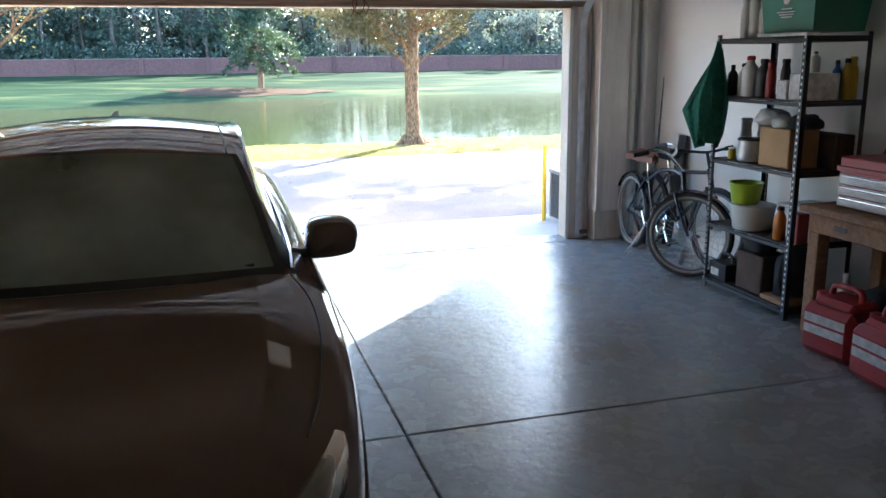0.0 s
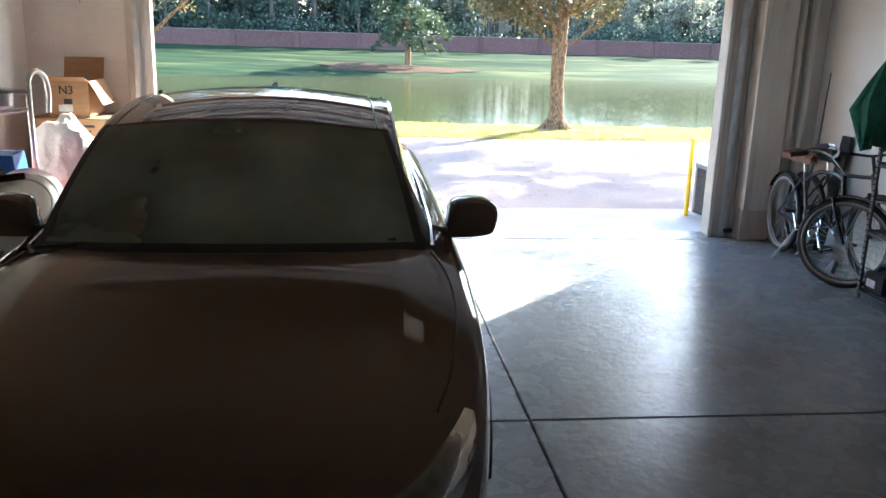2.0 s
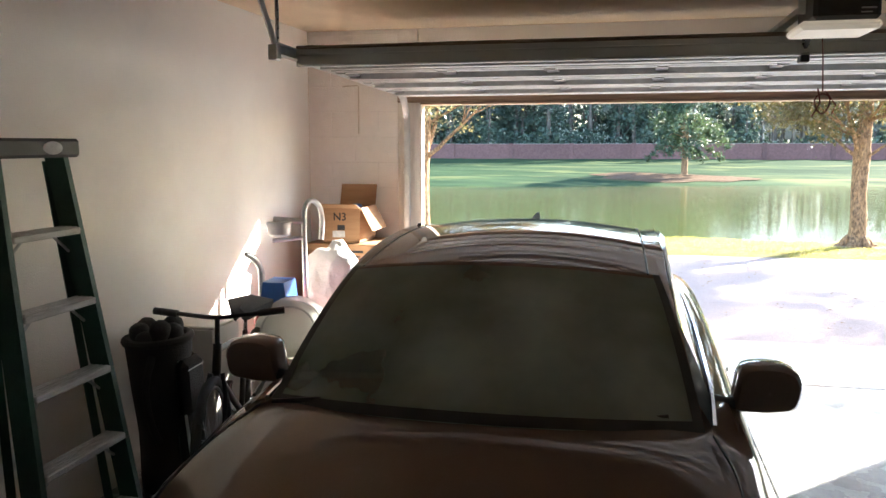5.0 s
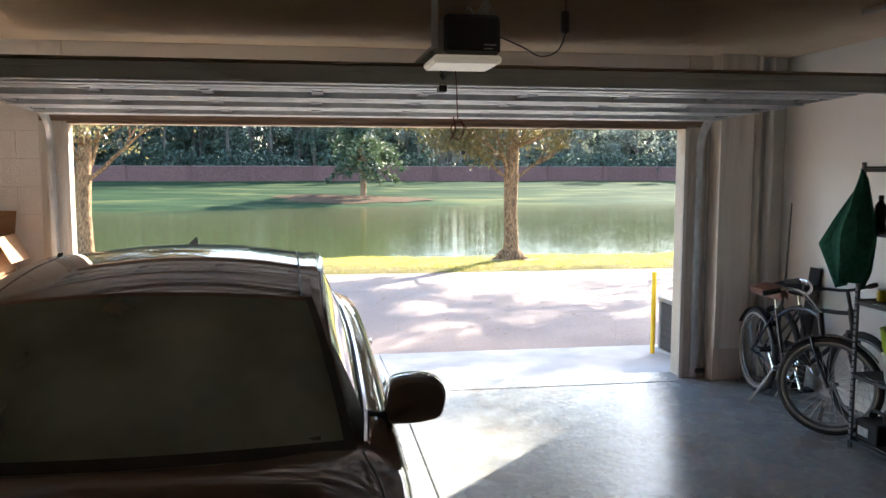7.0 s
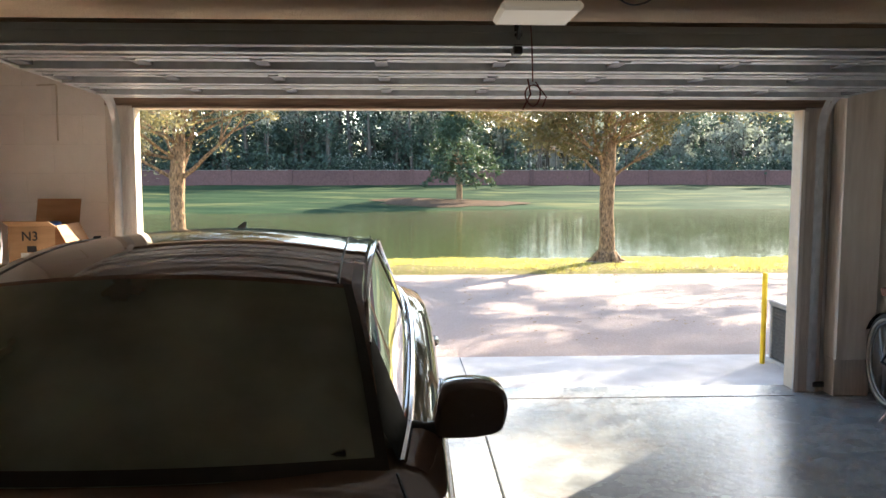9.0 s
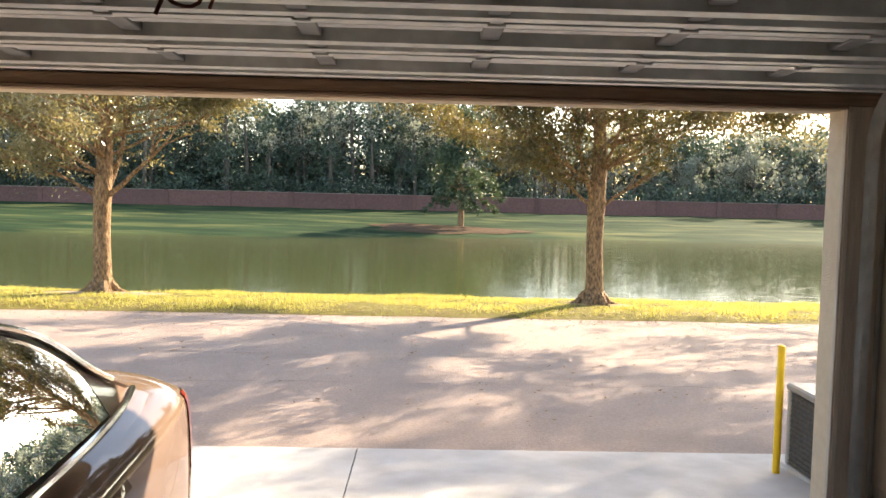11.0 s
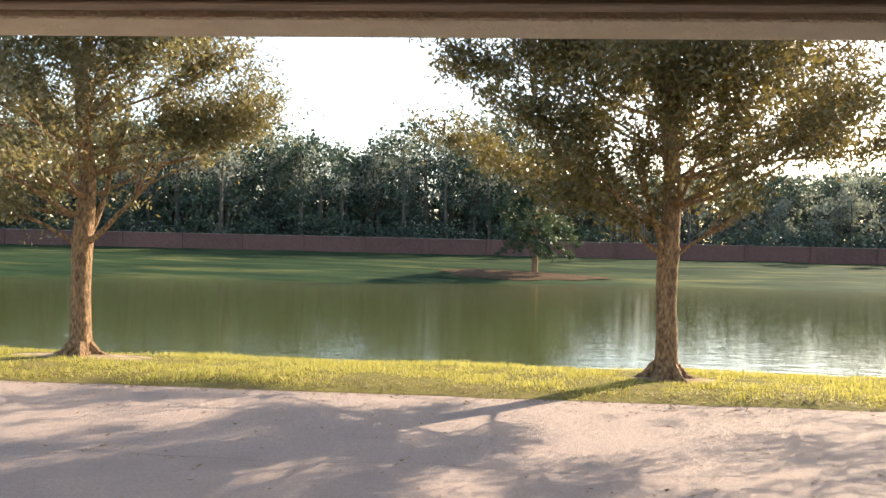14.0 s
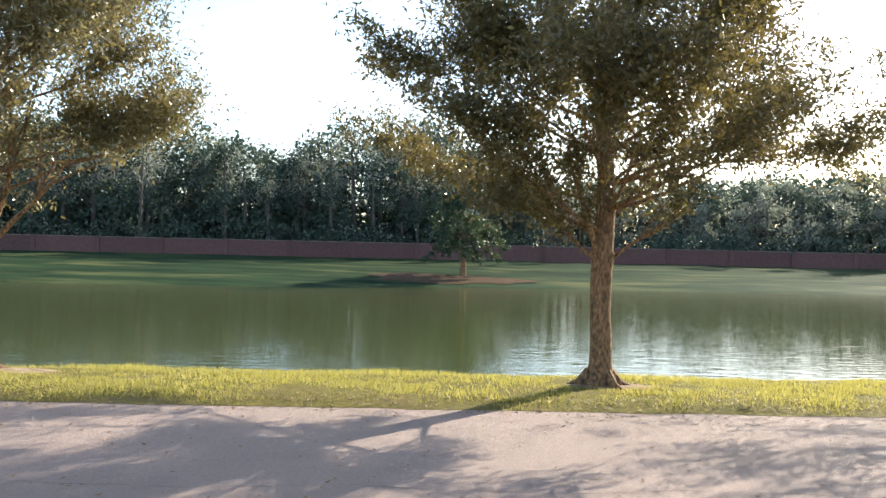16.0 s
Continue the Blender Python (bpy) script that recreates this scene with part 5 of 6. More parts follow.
bottle("jar", 2.92, -1.95, Z3, 0.04, 0.28, CLOUDY, WHITE_PLASTIC, "tall cloudy tube on the shelf", 0.9)
bottle("jar", 3.0, -2.05, Z3, 0.05, 0.30, CLOUDY, CLOUDY, "white roll standing on the shelf", 0.95)
carton("cardboard_box", (2.77, -2.60, Z3 + 0.001), (3.0, -2.30, Z3 + 0.255), PAPER, "torn tan cardboard box on the shelf")
carton("cardboard_box", (3.02, -2.72, Z3 + 0.001), (3.17, -2.32, Z3 + 0.22), DARK_CARD, "dark brown carton at the back of the shelf")


def crumpled(name, centre, size, material, label, category, seed, detail=3):
    rng = random.Random(seed)
    bm = bmesh.new()
    bmesh.ops.create_icosphere(bm, subdivisions=detail, radius=1.0)
    off = Vector((rng.random() * 50, rng.random() * 50, rng.random() * 50))
    low = 9
    for v in bm.verts:
        n = noise.fractal(v.co * 1.6 + off, 0.8, 2.1, 4)
        v.co = v.co * (1 + 0.28 * n)
        if v.co.z < -0.62:
            v.co.z = -0.62 + (v.co.z + 0.62) * 0.1
        low = min(low, v.co.z)
    for v in bm.verts:
        v.co = Vector((v.co.x * size[0], v.co.y * size[1], (v.co.z - low) * size[2]))
    data = bpy.data.meshes.new(name)
    bm.to_mesh(data)
    bm.free()
    data.materials.append(material)
    data.polygons.foreach_set("use_smooth", [True] * len(data.polygons))
    ob = new(name, data)
    ob.matrix_basis = pose(*centre)
    return tagged(ob, label, category)


crumpled("plastic_bag", (2.9, -2.25, Z3 + 0.256), (0.10, 0.13, 0.07), FILM_BAG, "crumpled white plastic bag under the upper shelf", "bag", 4)
crumpled("rag", (2.86, -2.62, Z3 + 0.256), (0.10, 0.11, 0.06), BAG_CLOTH, "dark crumpled rag on the shelf", "rag", 6)
crumpled("work_glove", (2.80, -2.48, Z3 + 0.256), (0.06, 0.08, 0.05), CLOUDY, "pale crumpled work glove", "glove", 9)
bucket = thing("tub", "cloudy clear plastic tub on the shelf", "tub", pose(2.86, -2.17, Z2 + 0.001))
part("body", Shape().lathe([(0.0, 0.0), (0.125, 0), (0.132, 0.01), (0.148, 0.155), (0.155, 0.16), (0.155, 0.172), (0.146, 0.174), (0.0, 0.170)], 28), CLOUDY, bucket)
bowl = thing("pitcher", "lime green plastic pitcher with a spout on the tub", "pitcher", pose(2.83, -2.12, Z2 + 0.176))
part("body", Shape().lathe([(0.0, 0.0), (0.088, 0), (0.096, 0.02), (0.112, 0.135), (0.119, 0.142), (0.113, 0.148), (0.104, 0.135), (0.088, 0.02), (0.0, 0.012)], 28), LIME, bowl)
part("spout", Shape().sheet([[(0.035 * math.cos(a) * k, 0.098 + 0.05 * (1 - k) + 0.03 * math.sin(a) * k, 0.148 - 0.055 * k) for a in [q * math.pi / 8 for q in range(9)]] for k in (0.15, 0.5, 1.0)]), LIME, bowl)
carton("storage_tote", (2.90, -2.72, Z2 + 0.001), (3.18, -2.38, Z2 + 0.20), CLOUDY, "cloudy tote with a lid on the shelf", WHITE_PLASTIC)
bottle("bottle", 2.79, -2.55, Z2, 0.04, 0.22, ORANGE, BLACK_PLASTIC, "orange bottle by the shelf post", 0.5)
carton("tool_case", (2.79, -2.72, Z2 + 0.001), (2.88, -2.62, Z2 + 0.2), RED_STEEL, "small red metal case")
carton("storage_tote", (3.0, -2.30, Z2 + 0.001), (3.17, -1.86, Z2 + 0.05), BLACK_PLASTIC, "flat black tray on the shelf")
case = carton("charger", (2.75, -2.06, Z1 + 0.001), (2.95, -1.86, Z1 + 0.13), BAG_CLOTH, "dark blue-grey power charger with a white label")
part("label", box((-0.1025, -0.02, 0.03), (-0.1003, 0.075, 0.085), 0.001), PALE_LABEL, case)
part("handle", Shape().tube(smooth_line([(-0.02, -0.07, 0.13), (-0.02, -0.05, 0.18), (-0.02, 0.05, 0.18), (-0.02, 0.07, 0.13)], 4), 0.012, 8), BLACK_PLASTIC, case)
carton("cardboard_box", (2.78, -2.42, Z1 + 0.001), (3.0, -2.14, Z1 + 0.27), DARK_CARD, "dark worn carton on the lowest shelf")
carton("cardboard_box", (2.752, -2.70, Z1 + 0.001), (3.1, -2.45, Z1 + 0.035), CARDBOARD, "flat folded brown carton on the lowest shelf")
crumpled("tarp", (2.93, -2.57, Z1 + 0.036), (0.15, 0.12, 0.21), BAG_CLOTH, "bundled black tarp on the lowest shelf", "tarp", 12)
crumpled("tarp", (2.88, -2.26, Z1 + 0.272), (0.11, 0.13, 0.07), BAG_CLOTH, "folded dark cloth on a carton", "cloth", 15)


def towel():
    """A towel hung by one corner over the shelf post, in falling folds."""
    rows = []
    for i in range(25):
        t = i / 24
        z = 1.785 - 0.70 * t
        far = 0.02 + 0.34 * min(1, t / 0.62) ** 1.1 - 0.62 * max(0, t - 0.62)
        near = 0.02 + 0.15 * min(1, t / 0.55) - 0.30 * max(0, t - 0.86)
        row = []
        for j in range(29):
            s = -1 + 2 * j / 28
            y = -1.875 + 0.04 * t - s * (far if s < 0 else near)
            x = 2.685 + (0.040 * math.sin(s * 8.5 + 0.6 + 1.2 * t) + 0.018 * math.sin(s * 19 + 3 * t)) * min(1, t * 2.6) - 0.04 * t + 0.03 * abs(s)
            row.append((x, y, z - 0.10 * (abs(s) - 0.3) * t * (1 if s < 0 else 0.6) - 0.06 * abs(s) * (1 - t)))
        rows.append(row)
    t = thing("towel", "dark green towel hung over the shelf corner", "towel")
    part("cloth", Shape().sheet(rows).sheet([[(x + 0.008, y, z) for x, y, z in row[::-1]] for row in rows]), TOWEL, t)


towel()


# ---- workbench corner ----
def workbench():
    w = thing("workbench", "worn pine workbench with thick square legs", "workbench")
    part("top", box((2.66, -4.55, 0.755), (3.3, -2.87, 0.80), 0.008), BENCH_WOOD, w)
    part("apron", box((2.70, -4.5, 0.64), (2.74, -2.92, 0.754), 0.004), BENCH_WOOD, w)
    part("apron", box((2.745, -2.96, 0.64), (3.28, -2.925, 0.754), 0.004), BENCH_WOOD, w)
    for x in (2.70, 3.19):
        for y in (-2.925, -4.40):
            part("leg", box((x, y - 0.09, 0.0), (x + 0.09, y, 0.639 if x < 3 else 0.754), 0.006), BENCH_WOOD, w)
    part("latch", box((2.694, -3.24, 0.68), (2.6995, -3.14, 0.71), 0.002), BLACK_STEEL, w)
    low = part("shelf", box((2.78, -4.4, 0.10), (3.28, -3.02, 0.12), 0.003), DARK_WOOD, w)
    chest = thing("tool_chest", "red and grey steel tool chest on the workbench", "tool chest", pose(3.0, -3.42, 0.801))
    part("body", box((-0.20, -0.40, 0.0), (0.26, 0.40, 0.30), 0.008), RED_STEEL, chest)
    for k in range(3):
        d = part("drawer", box((-0.212, -0.385, 0.012 + k * 0.065), (-0.2005, 0.385, 0.07 + k * 0.065), 0.003), STEP_ALU, chest)
        part("handle", box((-0.222, -0.36, 0.055 + k * 0.065), (-0.2125, 0.36, 0.062 + k * 0.065), 0.002), CHROME, d)
    part("rim", box((-0.215, -0.41, 0.215), (0.265, 0.41, 0.245), 0.004), RED_STEEL, chest)
    part("lid", Shape().add([(0.1, -0.40, 0.30), (0.1, 0.40, 0.30), (0.24, 0.40, 0.52), (0.24, -0.40, 0.52), (0.13, -0.40, 0.29), (0.13, 0.40, 0.29), (0.27, 0.40, 0.51), (0.27, -0.40, 0.51)], [(0, 1, 2, 3), (7, 6, 5, 4), (0, 3, 7, 4), (1, 5, 6, 2), (3, 2, 6, 7), (0, 4, 5, 1)]), RED_STEEL, chest, "open red lid")
    part("label", box((-0.2175, -0.30, 0.223), (-0.2153, -0.18, 0.238), 0.0005), CHROME, chest)


workbench()


def gas_can(x, y, turn):
    c = thing("fuel_can", "red plastic fuel can with a worn white label", "fuel can", pose(x, y, 0, 0, 0, turn), group="fuel cans under the bench")
    part("body", box((-0.14, -0.19, 0.0), (0.14, 0.19, 0.30), 0.045), RED_PLASTIC, c)
    part("shoulder", Shape().box((-0.11, -0.16, 0.285), (0.11, 0.12, 0.345), 0.03), RED_PLASTIC, c)
    part("handle", Shape().tube(smooth_line([(0, -0.12, 0.34), (0, -0.10, 0.40), (0, 0.06, 0.40), (0, 0.09, 0.34)], 5), 0.018, 10), RED_PLASTIC, c)
    part("spout", Shape().lathe([(0.034, 0), (0.034, 0.05), (0.03, 0.055)], 16, pose(0, 0.15, 0.29)), RED_PLASTIC, c)
    for z in (0.13, 0.195):
        part("label", box((-0.1425, -0.14, z), (-0.1403, 0.14, z + 0.05), 0.001), PALE_LABEL, c)
    return c


gas_can(2.62, -3.36, 6)
gas_can(2.56, -3.80, -4)
crumpled("rag", (2.95, -3.3, 0.121), (0.14, 0.16, 0.14), BAG_CLOTH, "dark bundle stored under the workbench", "bundle", 31)
bottle("bottle", 2.84, -3.12, 0.12, 0.05, 0.28, CLOUDY, WHITE_PLASTIC, "cloudy bottle under the workbench", 0.4)
bottle("bottle", 2.86, -3.58, 0.12, 0.06, 0.30, CARDBOARD, WHITE_PLASTIC, "brown jug under the workbench", 0.35)
crumpled("rag", (2.98, -3.75, 0.121), (0.15, 0.18, 0.16), CARDBOARD, "brown sack stored under the workbench", "sack", 33)


# ---- bicycles ----
def bicycle(name, m, label, frame_mat, seat_mat, steer=0.0, tyre_mat=None, cruiser=True, group="bicycles by the wall"):
    """Front wheel along +x; wheels 0.66 m over the tyre."""
    b = thing(name, label, "bicycle", m, group)
    front, rear, r = Vector((0.56, 0, 0.335)), Vector((-0.54, 0, 0.335)), 0.335
    turn = Matrix.Translation(front) @ Matrix.Rotation(radians(steer), 4, "Z") @ Matrix.Translation(-front)

    def wheel(c, place):
        hub = Shape().tube([place @ (c + Vector((0, -0.05, 0))), place @ (c + Vector((0, 0.05, 0)))], 0.018, 10)
        w = part("wheel", hub, GALV, b)
        part("tyre", Shape().ring(c, (0, 1, 0), r - 0.024, 0.024, 40, 10, place), RUBBER, w)
        if tyre_mat:
            for s in (-0.014, 0.014):
                part("tyre_wall", Shape().ring(c + Vector((0, s, 0)), (0, 1, 0), r - 0.040, 0.011, 40, 6, place), tyre_mat, w)
        part("rim", Shape().ring(c, (0, 1, 0), r - 0.058, 0.010, 36, 6, place), STILE, w)
        sp = Shape()
        for k in range(28):
            a = k * 2 * math.pi / 28
            e = c + Vector(((r - 0.06) * math.cos(a), 0, (r - 0.06) * math.sin(a)))
            h_ = c + Vector((0.018 * math.cos(a + 1.2), 0.03 * (1 if k % 2 else -1), 0.018 * math.sin(a + 1.2)))
            sp.tube([place @ h_, place @ e], 0.0016, 4)
        part("spokes", sp, GALV, w)
        if cruiser:
            lo, hi = (20, 175) if c is rear else (35, 150)
            arc = [place @ (c + Vector(((r + 0.018) * math.cos(a), 0, (r + 0.018) * math.sin(a)))) for a in [radians(lo + (hi - lo) * k / 16) for k in range(17)]]
            part("mudguard", Shape().sheet([[p + place.to_3x3() @ Vector((0, d, -abs(d) * 0.35)) for d in (-0.032, -0.016, 0, 0.016, 0.032)] for p in arc]), frame_mat, b)

    wheel(rear, Matrix.Identity(4))
    wheel(front, turn)
    crank, seat_top, head_low, head_top = Vector((-0.08, 0, 0.29)), Vector((-0.24, 0, 0.72)), Vector((0.44, 0, 0.66)), Vector((0.40, 0, 0.80))
    fr = Shape()
    fr.tube([crank, seat_top], 0.016, 10).tube([crank, head_low], 0.018, 10)
    fr.tube(smooth_line([seat_top - Vector((0, 0, 0.07)), (0.0, 0, 0.76 if cruiser else 0.72), (0.25, 0, 0.79 if cruiser else 0.75), head_top - Vector((0, 0, 0.03))], 5), 0.016, 10)
    fr.tube([head_low, head_top], 0.022, 12)
    for s in (-0.05, 0.05):
        fr.tube([crank + Vector((0, s * 0.5, 0)), rear + Vector((0, s, 0))], 0.010, 8).tube([seat_top + Vector((0, s * 0.4, -0.05)), rear + Vector((0, s, 0))], 0.009, 8)
    part("frame", fr, frame_mat, b)
    fk = Shape()
    for s in (-0.05, 0.05):
        fk.tube(smooth_line([turn @ Vector((0.44, s * 0.6, 0.66)), turn @ Vector((0.475, s, 0.55)), turn @ (front + Vector((0, s, 0)))], 4), 0.012, 8)
    part("fork", fk, frame_mat, b)
    bars = Shape().tube([head_top, turn @ Vector((0.385, 0, 0.93))], 0.013, 10)
    bar = part("handlebar", bars.tube(smooth_line([turn @ Vector(p) for p in (((0.20, -0.33, 0.97), (0.33, -0.26, 1.0), (0.40, -0.12, 0.96), (0.385, 0, 0.93), (0.40, 0.12, 0.96), (0.33, 0.26, 1.0), (0.20, 0.33, 0.97)) if cruiser else ((0.335, -0.31, 0.955), (0.375, -0.16, 0.945), (0.385, 0, 0.93), (0.375, 0.16, 0.945), (0.335, 0.31, 0.955)))], 4), 0.011, 10), CHROME if cruiser else BLACK_STEEL, b)
    for s in (-1, 1):
        part("grip", Shape().tube([turn @ Vector((0.19, s * 0.335, 0.968)), turn @ Vector((0.29, s * 0.285, 0.992))] if cruiser else [turn @ Vector((0.332, s * 0.325, 0.956)), turn @ Vector((0.365, s * 0.2, 0.947))], 0.018, 10), RUBBER, bar)
    part("seat_post", Shape().tube([seat_top, Vector((-0.27, 0, 0.84))], 0.013, 10), CHROME, b)
    seat = [[(-0.42 + 0.30 * t, d * (0.11 * (1 - t) ** 0.8 + 0.028), 0.90 - 0.03 * abs(d) - 0.02 * t) for d in (-1, -0.5, 0, 0.5, 1)] for t in [k / 8 for k in range(9)]]
    low = [[(x, y * 0.9, z - 0.05) for x, y, z in row] for row in seat]
    sd = part("seat", Shape().sheet([row[::-1] for row in seat]).sheet(low).sheet([[u[0], v[0]] for u, v in zip(seat, low)]).sheet([[v[-1], u[-1]] for u, v in zip(seat, low)]).sheet([low[0], seat[0]]), seat_mat, b)
    for s in (-0.05, 0.05):
        part("spring", Shape().tube([(-0.37 + 0.006 * math.cos(k * 1.6), s + 0.012 * math.sin(k * 1.6), 0.79 + k * 0.004) for k in range(17)], 0.004, 5), CHROME, sd)
    ck = part("crank", Shape().ring(crank + Vector((0, 0.055, 0)), (0, 1, 0), 0.085, 0.006, 28, 6).tube([crank + Vector((0, -0.09, 0)), crank + Vector((0, 0.09, 0))], 0.014).tube([crank + Vector((0, 0.08, 0)), crank + Vector((0.1, 0.08, -0.13))], 0.009).tube([crank + Vector((0, -0.08, 0)), crank + Vector((-0.1, -0.08, 0.13))], 0.009), CHROME, b)
    for q in ((0.1, 0.12, -0.13), (-0.1, -0.12, 0.13)):
        c = crank + Vector(q)
        part("pedal", box(tuple(c - Vector((0.045, 0.045, 0.012))), tuple(c + Vector((0.045, 0.045, 0.012))), 0.005), BLACK_PLASTIC, ck)
    guard = Shape().tube([crank + Vector((-0.02, 0.07, 0.09)), Vector((-0.52, 0.07, 0.37))], 0.012, 6)
    part("chain_guard", guard, CHROME if cruiser else frame_mat, b)
    st = Shape().tube([crank + Vector((-0.06, -0.05, 0.0)), Vector((-0.2, -0.2, 0.01))], 0.008, 6)
    part("kickstand", st, GALV, b)
    return b


bicycle("bicycle", pose(2.80, -1.03, 0, 0, 0, -96), "dark blue cruiser bicycle with a brown sprung seat", BIKE_BLUE, BROWN_LEATHER, 52, WHITEWALL)
bicycle("bicycle", pose(3.08, -0.92, 0, 0, 0, -92), "black bicycle leaning behind the cruiser by the wall", BLACK_STEEL, BAG_CLOTH, 8, None, False)
plate = thing("paper_tag", "small white tag hanging in the front spokes", "tag")
part("card", Shape().box((-0.055, -0.003, -0.045), (0.055, 0.003, 0.045), 0.002, pose(2.64, -1.66, 0.17, 8, 20, 42)), PALE_LABEL, plate)
board = thing("plank", "black stained board leaning on the wall", "board")
part("board", Shape().box((-0.01, -0.065, 0.0), (0.01, 0.065, 1.0), 0.004, pose(3.17, -0.56, 0.0, 0, 7, 0)), DARK_WOOD, board)
pole = thing("fishing_rod", "thin black rod standing in the corner", "rod")
part("rod", Shape().tube([(3.0, -0.46, 0.0), (3.12, -0.42, 0.9), (3.16, -0.40, 1.5)], [0.012, 0.010, 0.005], 8), BLACK_STEEL, pole)
floor_box = thing("door_latch", "small black slide latch at the track foot", "latch")
part("body", box((2.515, -0.125, 0.06), (2.60, -0.095, 0.10), 0.006), BLACK_STEEL, floor_box)


# ---- along the opposite wall ----
def step_ladder():
    """Folded step ladder leaning on the wall, steps towards the room."""
    l = thing("step_ladder", "green fibreglass step ladder with aluminium steps, leaning folded", "ladder")
    foot, head = Vector((-2.80, 0, 0.0)), Vector((-3.06, 0, 1.74))
    at = lambda t: foot.lerp(head, t)
    for s in (1, -1):
        lo, hi = -3.79 + s * 0.31, -3.76 + s * 0.20
        rail = Shape()
        rows = []
        for t in (0.0, 1.0):
            p, y = at(t), lo + (hi - lo) * t
            rows.append([(p.x + 0.045, y - s * 0.0, p.z), (p.x + 0.045, y - s * 0.028, p.z), (p.x - 0.045, y - s * 0.028, p.z), (p.x - 0.045, y, p.z), (p.x + 0.045, y, p.z)])
        rail.sheet(rows)
        rail.add(rows[1][:4], [(0, 1, 2, 3)]).add(rows[0][:4], [(3, 2, 1, 0)])
        part("rail", rail, LADDER_GREEN, l)
        back = Shape().tube([(foot.x - 0.12, lo - s * 0.02, 0.0), (head.x - 0.05, hi - s * 0.01, 1.72)], 0.022, 4)
        part("rear_rail", back, LADDER_GREEN, l)
        part("foot", box((foot.x - 0.05, lo - 0.03, 0.0), (foot.x + 0.06, lo + 0.03, 0.05), 0.006), RUBBER, l)
    for k in range(1, 6):
        t = k * 0.167
        p, y0, y1 = at(t), -4.10 + (0.03 + 0.11) * t + 0.03, -3.48 + (0.03 - 0.11) * t - 0.03
        step = part("step", box((p.x - 0.04, y0, p.z - 0.028), (p.x + 0.055, y1, p.z), 0.004), STEP_ALU, l)
        for g in range(4):
            part("tread_rib", box((p.x - 0.03 + g * 0.022, y0 + 0.01, p.z + 0.0005), (p.x - 0.02 + g * 0.022, y1 - 0.01, p.z + 0.004), 0.001), STEP_ALU, step)
        for s, y in ((1, y1), (-1, y0)):
            part("brace", Shape().tube([(p.x, y - s * 0.01, p.z - 0.10), (p.x, y - s * 0.10, p.z - 0.03)], 0.006, 6), GALV, step)
    cap = part("cap", box((head.x - 0.09, -4.0, 1.735), (head.x + 0.085, -3.53, 1.81), 0.012), BLACK_PLASTIC, l, "black moulded top cap")
    part("badge", Shape().lathe([(0.001, 0), (0.026, 0), (0.024, 0.003), (0.001, 0.003)], 18, pose(head.x + 0.086, -3.70, 1.773, 0, 90, 0) @ Matrix.Diagonal((1, 2.2, 1, 1))), PALE_LABEL, cap)


step_ladder()


def golf_bag():
    g = thing("golf_bag", "black nylon golf bag standing against the wall", "golf bag", pose(-3.10, -2.76, 0, 2, -2, 0))
    part("body", Shape().lathe([tuple(p) for p in smooth_line([(0.13, 0), (0.15, 0.03), (0.14, 0.3), (0.155, 0.55), (0.165, 0.76), (0.172, 0.80)], 3)], 26), BAG_CLOTH, g)
    part("collar", Shape().ring((0, 0, 0.80), (0, 0, 1), 0.160, 0.022, 28, 8), RUBBER, g)
    for k in range(7):
        a = k * 0.9
        x, y, z = 0.085 * math.cos(a), 0.085 * math.sin(a), 0.815 + 0.03 * math.sin(k * 2.3)
        part("club_cover", Shape().lathe([tuple(p) for p in smooth_line([(0.018, -0.10), (0.03, -0.05), (0.052, 0.0), (0.045, 0.045), (0.012, 0.065)], 3)], 14, pose(x, y, z, 14 * math.sin(a), 14 * math.cos(a), 0)), BAG_CLOTH, g)
    for z0, z1, x in ((0.06, 0.34, 0.10), (0.40, 0.70, 0.115)):
        p = part("pocket", box((x, -0.10, z0), (x + 0.085, 0.10, z1), 0.03), BAG_CLOTH, g)
        part("zip", box((x + 0.086, -0.08, z1 - 0.05), (x + 0.089, 0.08, z1 - 0.044), 0.001), GALV, p)
    part("strap", Shape().tube(smooth_line([(0.05, -0.15, 0.74), (0.06, -0.25, 0.60), (0.07, -0.24, 0.42), (0.04, -0.145, 0.30)], 5), 0.02, 8), BAG_CLOTH, g)
    part("grab_handle", Shape().tube(smooth_line([(0.13, 0.06, 0.72), (0.18, 0.05, 0.66), (0.18, 0.05, 0.56), (0.14, 0.06, 0.5)], 4), 0.012, 8), RUBBER, g)
    for y in (-0.07, 0.08):
        part("stand_leg", Shape().tube([(0.145, y, 0.70), (0.20, y * 1.5, 0.03)], 0.008, 8), GALV, g)


golf_bag()
bicycle("bicycle", pose(-2.86, -2.46, 0, 0, 0, -76), "black bicycle with a padded seat against the wall", BLACK_STEEL, BAG_CLOTH, 0, None, False, "bicycle by the ladder wall")
carton("storage_bin", (-3.34, -2.34, 0.001), (-3.06, -2.02, 0.74), WHITE_PLASTIC, "white lidded bin standing behind the bicycle", CLOUDY)


